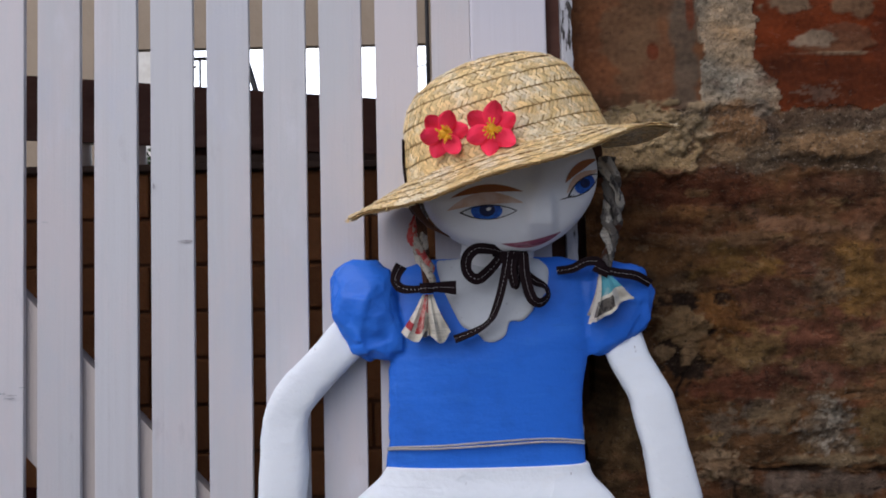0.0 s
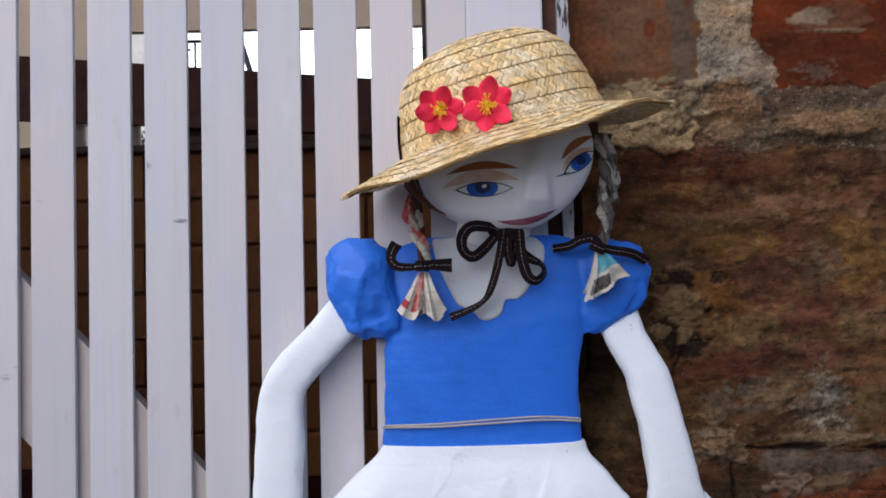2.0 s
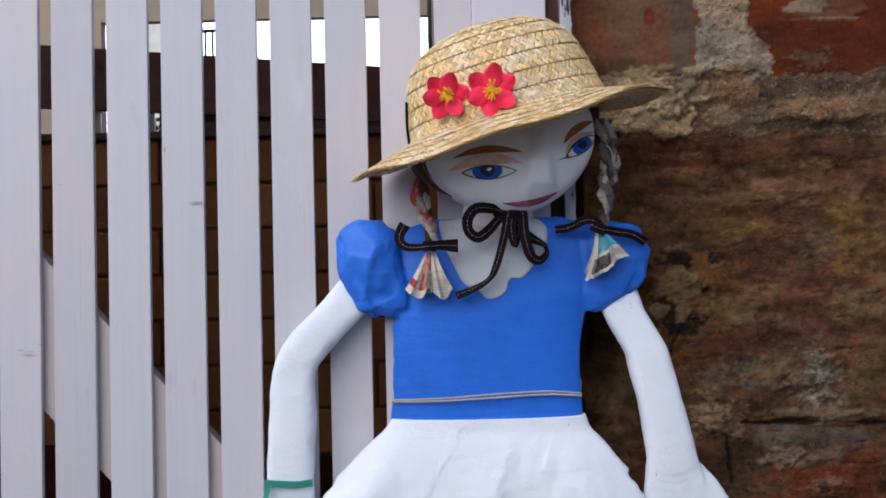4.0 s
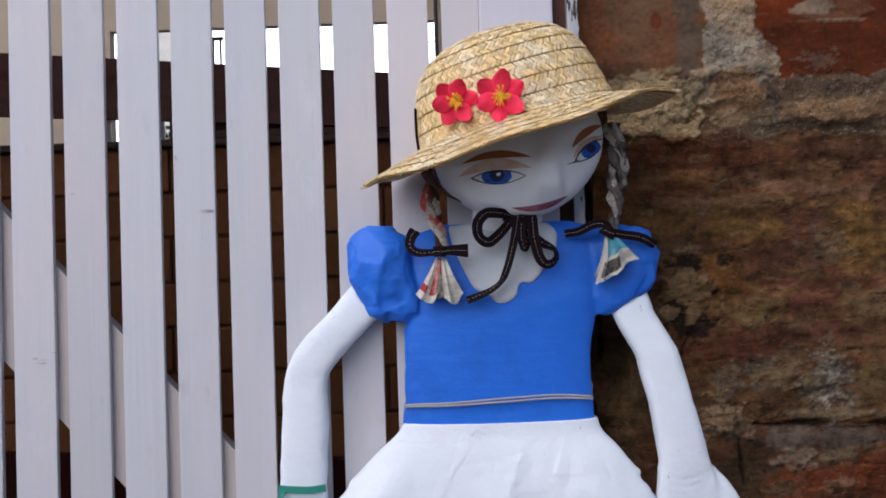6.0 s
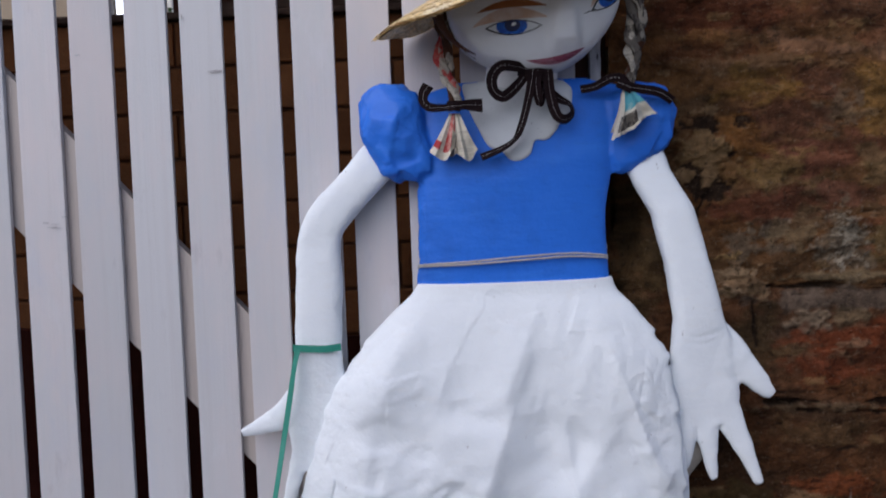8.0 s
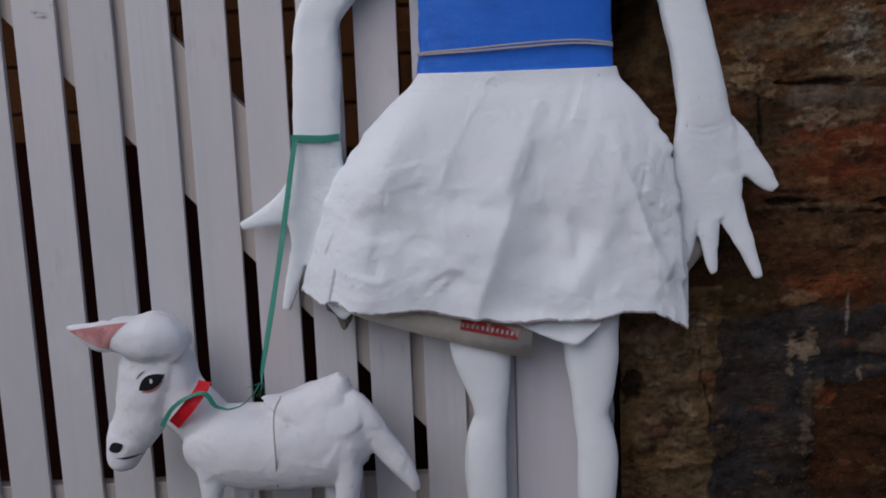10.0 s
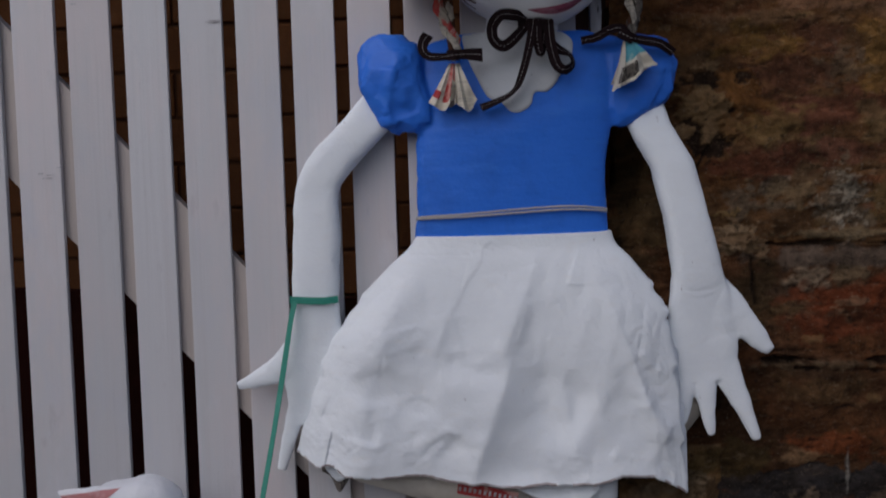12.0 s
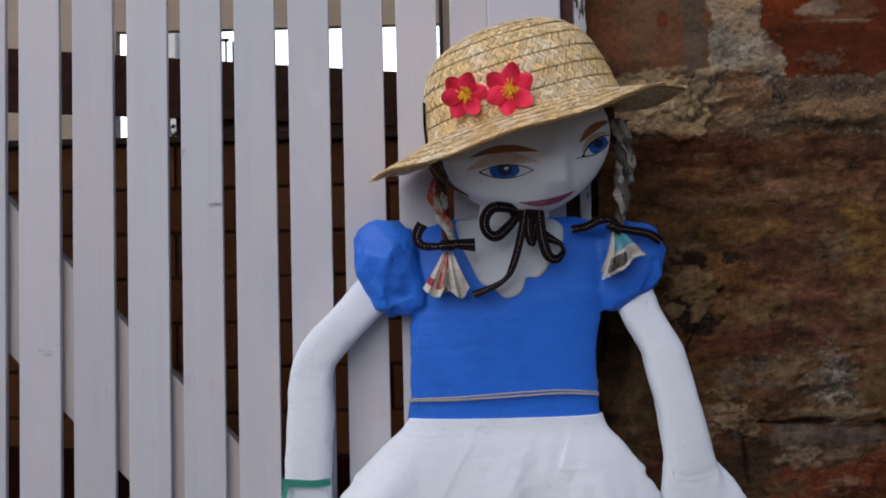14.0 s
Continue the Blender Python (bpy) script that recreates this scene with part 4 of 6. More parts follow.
part("leaves", bm, LEAF, shrub, smooth=False)
bm = bmesh.new()
tube(bm, [(sc.x, sc.y, 0.0, 0.012, 0.012), (sc.x, sc.y, 0.6, 0.010, 0.010), (sc.x, sc.y, sc.z - 0.02, 0.004, 0.004)], 0, 8, 10)
part("stem", bm, DARKWOOD, shrub)

bm = bmesh.new()
bmesh.ops.create_grid(bm, x_segments=2, y_segments=2, size=1.0)
for v in bm.verts:
    v.co = Vector((v.co.x * 30, 40, 10 + v.co.y * 14))
sky_mat = bpy.data.materials.new("bright_overcast_sky")
sky_mat.use_nodes = True
em = sky_mat.node_tree.nodes.new("ShaderNodeEmission")
em.inputs[0].default_value, em.inputs[1].default_value = (0.97, 0.98, 1.0, 1), 3.5
sky_mat.node_tree.links.new(em.outputs[0], sky_mat.node_tree.nodes["Material Output"].inputs[0])
sky_card = new("backdrop", mesh_of("backdrop", bm, sky_mat))
tagged(sky_card, "bright white overcast sky beyond the yard", "sky", kind="structure")

# ---- the doll: one mesh of painted papier mache ----
DOLL = [WHITE, BLUE, FACE, COLLAR, HAIR, NEWS, CREAM, REDINK, TEAL, INK_BLUE, INK_BLACK, INK_BROWN, INK_TAN, INK_LIP, INK_WHITE, CARD, REDNEWS, INK_NAVY, DARKNEWS, TORN]
(M_WHITE, M_BLUE, M_FACE, M_COLLAR, M_HAIR, M_NEWS, M_CREAM, M_RED, M_TEAL, M_IBLUE, M_IBLACK, M_IBROWN, M_ITAN, M_ILIP, M_IWHITE, M_CARD, M_REDNEWS, M_INAVY, M_DARKNEWS, M_TORN) = range(len(DOLL))


def merge(bm, other):
    me = bpy.data.meshes.new("merge")
    bmesh.ops.recalc_face_normals(other, faces=other.faces)
    other.to_mesh(me)
    bm.from_mesh(me)
    bpy.data.meshes.remove(me)


def upright(stops, n, m, mi, bm, power=2.4, amp=0.0015, caps=(True, True)):
    """stops: z, left x, right x, front y, back y."""
    rings = []
    for z, xl, xr, yf, yb in smooth_path(stops, m):
        cx, hw, cy, hd = (xl + xr) / 2, (xr - xl) / 2, (yf + yb) / 2, (yb - yf) / 2
        ring = []
        for k in range(n):
            a = 2 * math.pi * k / n
            p = Vector((cx + hw * sgnpow(math.cos(a), 2 / power), cy + hd * sgnpow(math.sin(a), 2 / power), z))
            d = Vector((math.cos(a), math.sin(a), 0))
            ring.append(p + d * lumps(p, amp))
        rings.append(ring)
    return skin(bm, rings, mi, *caps)


def hang_flat(me, low=-1.0):
    """Press a piece of the shallow doll back against the gate, along the lines of sight; the hat and brow stay out."""
    for v in me.vertices:
        x, y, z = v.co
        body = max(0.0, min(1.0, (0.935 - z) / 0.065)) * max(0.0, min(1.0, (z - low) / 0.15))
        y2 = y + 0.030 * body * max(0.0, min(1.0, -y / 0.075))
        eye = Vector((0.0, -1.09, 0.64 + 0.17 * max(0.0, min(1.0, (z - 0.50) / 0.12))))
        v.co = eye + (v.co - eye) * ((y2 - eye.y) / (y - eye.y))
    return me


doll_bm = bmesh.new()
# torso
torso = bmesh.new()
upright([(0.622, -0.060, 0.174, -0.058, 0.0), (0.66, -0.059, 0.171, -0.060, 0.0), (0.70, -0.058, 0.170, -0.064, 0.0), (0.75, -0.057, 0.176, -0.068, 0.0), (0.79, -0.056, 0.186, -0.068, 0.0), (0.83, -0.052, 0.196, -0.062, 0.0), (0.858, -0.045, 0.195, -0.048, -0.002), (0.872, -0.005, 0.150, -0.036, -0.010)], 64, 40, M_BLUE, torso)
torso_surf = Surface(torso)
# neck
tube(doll_bm, [(0.072, -0.028, 0.855, 0.045, 0.022), (0.076, -0.034, 0.90, 0.042, 0.024)], M_FACE, 24, 6)
# scalloped collar
col = [tuple(c) for c in smooth_path([(0.012, 0.870), (0.002, 0.867), (0.007, 0.841), (0.020, 0.811), (0.030, 0.793), (0.045, 0.786), (0.055, 0.776), (0.066, 0.775), (0.078, 0.782), (0.084, 0.797), (0.098, 0.798), (0.109, 0.808), (0.114, 0.816), (0.126, 0.829), (0.130, 0.843), (0.131, 0.858), (0.122, 0.869)], 90)]
col += [(0.10, 0.872), (0.07, 0.873), (0.04, 0.872)]
paint(doll_bm, col, torso_surf, M_COLLAR, 0.0022, 2, 0.0014, -0.04)
# puffed sleeves of flat crumpled facets, grown together with the bodice
for cx, cy, cz, rx, ry, rz, seed, flat in ((-0.083, -0.038, 0.812, 0.043, 0.046, 0.063, 1, 0.74), (0.212, -0.030, 0.812, 0.049, 0.036, 0.056, 6, 0.75)):
    rnd = random.Random(seed)
    s = bmesh.new()
    bmesh.ops.create_icosphere(s, subdivisions=3, radius=1.0)
    for v in s.verts:
        p = v.co.copy()
        d = 1.0 + rnd.uniform(-0.07, 0.07) + 0.05 * noise.noise(p * 1.8 + Vector((seed, 0, 0)))
        q = Vector((sgnpow(p.x, flat), sgnpow(p.y, flat), sgnpow(p.z, flat))) * d * (0.98 - 0.16 * (1 - flat))
        dx, dz = q.x * rx, q.z * rz
        if seed == 1:
            dx += 0.30 * max(0.0, -dz) + 0.10 * min(0.0, dx) * (dz > 0)
        elif dz < 0:
            dz += 0.40 * dx
        v.co = Vector((cx + dx, min(cy + q.y * ry, -0.001), cz + dz))
    merge(torso, s)
bodice = fused(torso, 0.0024, 2, M_BLUE, 0.0004, 60)
bodice.normal_update()
for v in bodice.verts:
    if v.co.x < -0.05 or v.co.x > 0.18:
        v.co += v.normal * (0.0085 * facet(v.co, 27, 2.0) + 0.0024 * facet(v.co, 70, 6.0))
merge(doll_bm, bodice)
# arms, palms and fingers
arm = bmesh.new()
tube(arm, [(-0.100, -0.032, 0.785, 0.026, 0.018), (-0.126, -0.036, 0.758, 0.0240, 0.024), (-0.1605, -0.040, 0.7225, 0.0245, 0.026), (-0.1773, -0.040, 0.692, 0.0252, 0.025), (-0.181, -0.040, 0.640, 0.0275, 0.025), (-0.184, -0.040, 0.590, 0.0285, 0.025), (-0.186, -0.040, 0.556, 0.0285, 0.023), (-0.189, -0.038, 0.515, 0.034, 0.018), (-0.190, -0.036, 0.470, 0.039, 0.015), (-0.191, -0.034, 0.425, 0.034, 0.013), (-0.192, -0.034, 0.400, 0.026, 0.011)], M_WHITE, 28, 70, 2.9, 0.0012, 26)
tube(arm, [(-0.195, -0.038, 0.500, 0.026, 0.014), (-0.232, -0.040, 0.472, 0.0175, 0.012), (-0.265, -0.041, 0.458, 0.010, 0.009), (-0.285, -0.042, 0.452, 0.0055, 0.006)], M_WHITE, 16, 18, 2.2, 0.0008, 60)
for fx, tx, tz in ((-0.213, -0.236, 0.346), (-0.190, -0.185, 0.372)):
    tube(arm, [(fx, -0.034, 0.425, 0.0125, 0.011), ((fx + tx) / 2, -0.036, 0.388, 0.0095, 0.009), (tx, -0.038, tz, 0.006, 0.006)], M_WHITE, 14, 14, 2.2, 0.0006, 60)
tube(arm, [(0.216, -0.024, 0.785, 0.026, 0.014), (0.228, -0.032, 0.748, 0.0235, 0.022), (0.2465, -0.038, 0.712, 0.0238, 0.025), (0.256, -0.038, 0.680, 0.0255, 0.025), (0.265, -0.038, 0.640, 0.0260, 0.025), (0.274, -0.036, 0.600, 0.0280, 0.024), (0.279, -0.034, 0.570, 0.0310, 0.021), (0.283, -0.031, 0.535, 0.039, 0.017), (0.285, -0.029, 0.490, 0.043, 0.014), (0.287, -0.028, 0.440, 0.040, 0.011)], M_WHITE, 28, 70, 2.9, 0.0012, 26)
tube(arm, [(0.286, -0.030, 0.560, 0.026, 0.012), (0.315, -0.031, 0.530, 0.024, 0.012), (0.343, -0.030, 0.501, 0.0165, 0.010), (0.362, -0.029, 0.481, 0.0105, 0.008), (0.369, -0.029, 0.474, 0.006, 0.005)], M_WHITE, 16, 18, 2.2, 0.0008, 60)
for fx, tx, tz, r in ((0.310, 0.348, 0.370, 0.0175), (0.284, 0.293, 0.377, 0.0160), (0.262, 0.257, 0.388, 0.0160)):
    tube(arm, [(fx, -0.028, 0.468, r, 0.011), (fx + (tx - fx) * 0.25, -0.029, 0.438, r * 0.92, 0.011), (fx + (tx - fx) * 0.6, -0.031, 0.408, r * 0.68, 0.009), (tx, -0.032, tz, 0.0062, 0.006), (tx, -0.032, tz - 0.003, 0.004, 0.004)], M_WHITE, 14, 14, 2.2, 0.0006, 60)
limbs = fused(arm, 0.0024, 4, M_WHITE, 0.0006, 34)
limbs.normal_update()
for v in limbs.verts:
    low = max(0.0, min(1.0, (0.60 - v.co.z) / 0.08))
    c = Vector((v.co.x * 30, v.co.y * 30, v.co.z * 44))
    v.co += v.normal * ((0.0010 + 0.0006 * low) * (0.25 - abs(noise.noise(c))) + 0.0007 * low * (0.22 - abs(noise.noise(c * 2.3 + Vector((4, 1, 7))))) + 0.0022 * facet(v.co, 26, 4.0) + 0.0010 * low * facet(v.co, 75, 8.0))
for v in limbs.verts:
    if v.co.x > 0.2 and v.co.y < -0.03:
        for zc, bend, deep in ((0.553, 14, 0.0010), (0.545, 9, 0.0008), (0.580, 10, 0.0006), (0.470, -3, 0.0007)):
            line = zc + bend * (v.co.x - 0.277) ** 2 + 0.002 * noise.noise(Vector((v.co.x * 90, zc * 50, 1)))
            v.co.y += deep * math.exp(-(((v.co.z - line) / 0.0026) ** 2)) * max(0.0, 1 - ((v.co.x - 0.277) / 0.032) ** 2)
merge(doll_bm, limbs)
# skirt: broad flat planes, a few sharp creases, a wavy torn hem
SK = smooth_path([(0.630, -0.061, 0.175, -0.062), (0.614, -0.073, 0.181, -0.066), (0.590, -0.100, 0.202, -0.078), (0.541, -0.144, 0.231, -0.090), (0.480, -0.174, 0.243, -0.100), (0.400, -0.196, 0.250, -0.106), (0.330, -0.212, 0.256, -0.108)], 140)
NA = 540
HEM = sorted((p[0], p[2]) for p in ((-0.2060, -0.0500, 0.3880), (-0.1850, -0.0700, 0.3730), (-0.1630, -0.0900, 0.3760), (-0.1490, -0.1000, 0.3660), (-0.1100, -0.1050, 0.3630), (-0.0680, -0.1100, 0.3650), (-0.0380, -0.1100, 0.3590), (-0.0100, -0.1100, 0.3520), (0.0210, -0.1100, 0.3490), (0.0530, -0.1100, 0.3440), (0.0830, -0.1100, 0.3470), (0.1060, -0.1100, 0.3450), (0.1390, -0.1050, 0.3440), (0.1730, -0.1000, 0.3520), (0.2090, -0.0900, 0.3490), (0.2300, -0.0700, 0.3390), (0.2530, -0.0500, 0.3240)))
HEM_X, HEM_Z = [h[0] for h in HEM], [h[1] for h in HEM]


def crease(x, z, x0, z0, x1, z1, drop, width, sharp=0.005):
    """Set back to the right of a line that fades in and out along its length."""
    dx, dz = x1 - x0, z1 - z0
    ln = math.hypot(dx, dz)
    u = ((x - x0) * dx + (z - z0) * dz) / ln / ln
    d = ((x - x0) * dz - (z - z0) * dx) / ln
    if dz < 0:
        d = -d
    fade = max(0.0, min(1.0, (u + 0.35) / 0.95)) * max(0.0, min(1.0, (1.25 - u) / 0.25))
    ridge = 0.30 * drop * fade * math.exp(-math.sqrt(d * d + sharp * sharp) / 0.028)
    d = 0.5 * (d + math.sqrt(d * d + sharp * sharp))
    return drop * fade * d / width * math.exp(1 - d / width) - ridge


def wrinkle(x, z, cx, cz, rx, rz, turn, freq, amp):
    c, sn = math.cos(radians(turn)), math.sin(radians(turn))
    u, w = (x - cx) * c + (z - cz) * sn, -(x - cx) * sn + (z - cz) * c
    return amp * math.exp(-((u / rx) ** 2) - (w / rz) ** 2) * (0.3 - abs(noise.noise(Vector((u * freq * 0.42 + 1.6 * noise.noise(Vector((u * 40, w * 40, 1))), w * freq * 0.8 + 1.6 * noise.noise(Vector((u * 40, w * 40, 5))), cx * 50))))) * 1.7


def pleat(x, z, cx, cz, rx, rz, turn, freq, amp):
    c, sn = math.cos(radians(turn)), math.sin(radians(turn))
    u, w = (x - cx) * c + (z - cz) * sn, -(x - cx) * sn + (z - cz) * c
    return amp * math.exp(-((u / rx) ** 2) - (w / rz) ** 2) * (abs(noise.noise(Vector((u * freq * 0.12, w * freq, cx * 50)))) - 0.25)


def dent(x, z, cx, cz, rx, rz, depth, seed):
    """A pushed-in dish with a fairly sharp rim."""
    d = math.hypot((x - cx) / rx, (z - cz) / rz) + 0.28 * noise.noise(Vector((x * 16, seed, z * 16)))
    m = max(0.0, min(1.0, (1 - d) / 0.55))
    return depth * m * m * (3 - 2 * m)


DISHES = ((0.0970, 0.4260), (-0.1050, 0.4480), (-0.0620, 0.4200), (0.1780, 0.4080))
CREASES = []
for a, b, drop, width in (((0.0810, -0.0900, 0.6020), (0.0400, -0.1000, 0.4920), 0.006, 0.030), ((0.1680, -0.0900, 0.5330), (0.2080, -0.0900, 0.4200), 0.007, 0.022), ((-0.0830, -0.0700, 0.6070), (-0.1540, -0.0800, 0.5050), -0.0045, 0.030), ((-0.0580, -0.1000, 0.3680), (-0.0320, -0.1000, 0.3930), 0.0035, 0.012), ((-0.0440, -0.1000, 0.3630), (-0.0220, -0.1000, 0.3900), 0.0030, 0.010), ((-0.1530, -0.0900, 0.3830), (-0.1190, -0.1000, 0.3750), 0.0035, 0.012), ((0.2120, -0.0900, 0.3560), (0.2340, -0.0800, 0.3980), 0.0045, 0.014), ((-0.1050, -0.1000, 0.4860), (-0.1260, -0.1000, 0.4000), 0.003, 0.030), ((0.1040, -0.1000, 0.4790), (0.1210, -0.1000, 0.3620), 0.005, 0.030), ((-0.0170, -0.0900, 0.5740), (-0.0400, -0.1000, 0.4840), 0.004, 0.040)):
    CREASES.append((a[0], a[2], b[0], b[2], drop, width, 0.001))


def skirt_point(i, k, inner=0.0):
    z, xl, xr, yf = SK[i]
    v = i / (len(SK) - 1)
    a = 2 * math.pi * k / NA
    cx, hw, cy, hd = (xl + xr) / 2, (xr - xl) / 2, yf / 2 - 0.002, -yf / 2 - 0.002
    ca, sa = sgnpow(math.cos(a), 0.85), sgnpow(math.sin(a), 0.62)
    p = Vector((cx + (hw - inner) * ca, cy + (hd - inner) * sa, z))
    wv = min(1.0, v * 2.0)
    front = max(0.0, -sa)
    if sa < 0:
        x = p.x
        y = crease(x, z, 0.060, 0.520, 0.008, 0.365, 0.015, 0.075, 0.0012)
        for line in CREASES:
            y += crease(x, z, *line)
        y += crease(x, z, 0.150, 0.545, 0.205, 0.380, -0.011, 0.035, 0.006)
        y += crease(x, z, -0.150, 0.545, -0.166, 0.350, -0.011, 0.030, 0.006)
        y += crease(x, z, 0.175, 0.470, 0.222, 0.395, 0.006, 0.020, 0.003)
        y += crease(x, z, -0.070, 0.60, -0.100, 0.50, 0.006, 0.060, 0.008)
        y += 0.011 * math.exp(-(((x + 0.085) / 0.045) ** 2) - ((z - 0.445) / 0.038) ** 2)
        y -= 0.004 * math.exp(-(((x + 0.085) / 0.020) ** 2) - ((z - 0.448) / 0.016) ** 2)
        y += 0.006 * math.exp(-(((x - 0.09) / 0.05) ** 2) - ((z - 0.43) / 0.05) ** 2)
        y += wrinkle(x, z, -0.105, 0.405, 0.060, 0.024, 10, 80, 0.0016)
        y += wrinkle(x, z, -0.175, 0.420, 0.030, 0.070, 0, 120, 0.0008)
        y += wrinkle(x, z, -0.120, 0.370, 0.090, 0.016, 14, 90, 0.0026)
        y += wrinkle(x, z, -0.045, 0.368, 0.045, 0.018, 48, 80, 0.0026)
        y += wrinkle(x, z, 0.215, 0.430, 0.022, 0.110, 8, 110, 0.0026)
        y += wrinkle(x, z, 0.120, 0.360, 0.110, 0.014, -6, 140, 0.0014)
        y += pleat(x, z, 0.120, 0.480, 0.120, 0.100, 74, 24, 0.0024) + pleat(x, z, -0.100, 0.500, 0.120, 0.080, 108, 24, 0.0020)
        y += wrinkle(x, z, -0.010, 0.610, 0.040, 0.006, 4, 200, 0.0012)
        y += min(1.0, v * 3.0) * (0.0056 * facet(Vector((x, 0, z * 0.7)), 16, 3.0) + 0.0011 * facet(Vector((x, 0, z * 0.7)), 38, 5.0))
        y += dent(x, z, DISHES[0][0], DISHES[0][1], 0.050, 0.058, 0.008, 1.0) + dent(x, z, DISHES[1][0], DISHES[1][1], 0.046, 0.030, 0.0035, 2.0)
        y += dent(x, z, DISHES[2][0], DISHES[2][1], 0.030, 0.018, 0.0020, 3.0) + dent(x, z, DISHES[3][0], DISHES[3][1], 0.026, 0.036, 0.0025, 4.0)
        y += 0.0015 * (0.25 - abs(noise.noise(Vector((x * 34, 2.2, z * 13))))) + 0.0011 * (0.25 - abs(noise.noise(Vector((x * 62 + 2 * noise.noise(Vector((x * 20, 0, z * 20))), 5.2, z * 70)))))
        p.y += y * min(1.0, front * 2.2)
    out = Vector((math.cos(a) * 0.25, math.sin(a), 0))
    p += out * wv * (0.004 * math.sin(5.0 * a + 0.6) + 0.003 * (0.3 - abs(noise.noise(Vector((a * 2.3, v * 1.1, 1.7))))) + 0.0010 * (0.3 - abs(noise.noise(Vector((p.x * 20, 1, p.z * 26))))))
    if abs(ca) > 0.86 and 0.34 < p.z < 0.58:
        p.x += (abs(ca) - 0.86) / 0.14 * (0.0028 * noise.noise(Vector((ca, 3.3, p.z * 42))) + 0.0018 * abs(noise.noise(Vector((ca, 7.7, p.z * 95)))))
    if ca > 0.93:
        for tab in (0.566, 0.531, 0.470, 0.388):
            p.x += (ca - 0.93) / 0.07 * (0.0034 * math.exp(-(((z - tab) / 0.005) ** 2)) - 0.0030 * math.exp(-(((z - tab + 0.011) / 0.006) ** 2)))
    if ca < -0.93:
        for tab in (0.560, 0.47):
            p.x -= (-ca - 0.93) / 0.07 * (0.0016 * math.exp(-(((z - tab) / 0.006) ** 2)) - 0.0016 * math.exp(-(((z - tab + 0.012) / 0.008) ** 2)))
    p.y = min(p.y, -0.002)
    hem_z = float(np.interp(p.x, HEM_X, HEM_Z)) + 0.0026 * noise.noise(Vector((p.x * 50, 2, 3))) - 0.011 + 0.0014 * noise.noise(Vector((p.x * 150, 2, 7)))
    if sa > -0.05:
        hem_z = 0.375
    w = max(0.0, (v - 0.45) / 0.55)
    p.z = z + (hem_z - 0.330) * w**1.6
    roll = max(0.0, 1 - (1 - v) / 0.03)
    p += out * 0.0026 * roll * (0.6 + noise.noise(Vector((p.x * 30, 4, 1))))
    return p


rings = [[skirt_point(i, k) for k in range(NA)] for i in range(len(SK))]
rings += [[skirt_point(i, k, 0.004) for k in range(NA)] for i in range(len(SK) - 1, 20, -6)]
rows_s, last = skin(doll_bm, rings, M_WHITE, True, False), len(SK) - 1
for k in range(NA):
    if noise.noise(Vector((k * 0.073, 3, 0))) > -0.12:
        f = doll_bm.faces.get((rows_s[last - 1][k], rows_s[last - 1][(k + 1) % NA], rows_s[last][(k + 1) % NA], rows_s[last][k]))
        f.material_index = M_TORN
# torn layers under the hem
def flap(top, low, back, seed, mi=M_WHITE):
    """A torn sheet between an upper and a lower edge."""
    fb = bmesh.new()
    up, dn = smooth_path(top, 30), smooth_path(low, 30)
    rows = []
    for i in range(30):
        a, b = Vector(up[i]), Vector(dn[i])
        b.z += 0.0016 * noise.noise(Vector((i * 0.9, seed, 0)))
        line = []
        for j in range(8):
            q = a.lerp(b, j / 7)
            q.y += back + 0.0030 * noise.noise(Vector((q.x * 45, seed, q.z * 60)))
            line.append(q)
        rows.append(line + [q + Vector((0, 0.0018, 0)) for q in line[::-1]])
    skin(fb, rows, mi)
    merge(doll_bm, fb)


flap([(0.0420, -0.0800, 0.3400), (0.0860, -0.0780, 0.3380), (0.1230, -0.0780, 0.3370), (0.1520, -0.0780, 0.3390)], [(0.0420, -0.0860, 0.3330), (0.0680, -0.0880, 0.3200), (0.1080, -0.0880, 0.3030), (0.1240, -0.0880, 0.3060), (0.1480, -0.0860, 0.3270)], 0.0, 1)
flap([(-0.2080, -0.0500, 0.3900), (-0.1840, -0.0680, 0.3840), (-0.1590, -0.0850, 0.3770), (-0.1440, -0.0900, 0.3680)], [(-0.2070, -0.0500, 0.3730), (-0.1850, -0.0660, 0.3600), (-0.1630, -0.0800, 0.3400), (-0.1450, -0.0880, 0.3530)], 0.006, 5)
flap([(-0.2050, -0.0400, 0.3880), (-0.1930, -0.0500, 0.3830), (-0.1750, -0.0600, 0.3720)], [(-0.2080, -0.0400, 0.3650), (-0.1940, -0.0500, 0.3630), (-0.1740, -0.0600, 0.3550)], 0.008, 8, M_CARD)
flap([(-0.1840, -0.0620, 0.3600), (-0.1750, -0.0640, 0.3560), (-0.1620, -0.0660, 0.3500), (-0.1500, -0.0680, 0.3500)], [(-0.1830, -0.0620, 0.3480), (-0.1720, -0.0640, 0.3420), (-0.1630, -0.0640, 0.3230), (-0.1510, -0.0660, 0.3380)], 0.002, 11, M_DARKNEWS)
# paper lining below the hem
paper = bmesh.new()
card = []
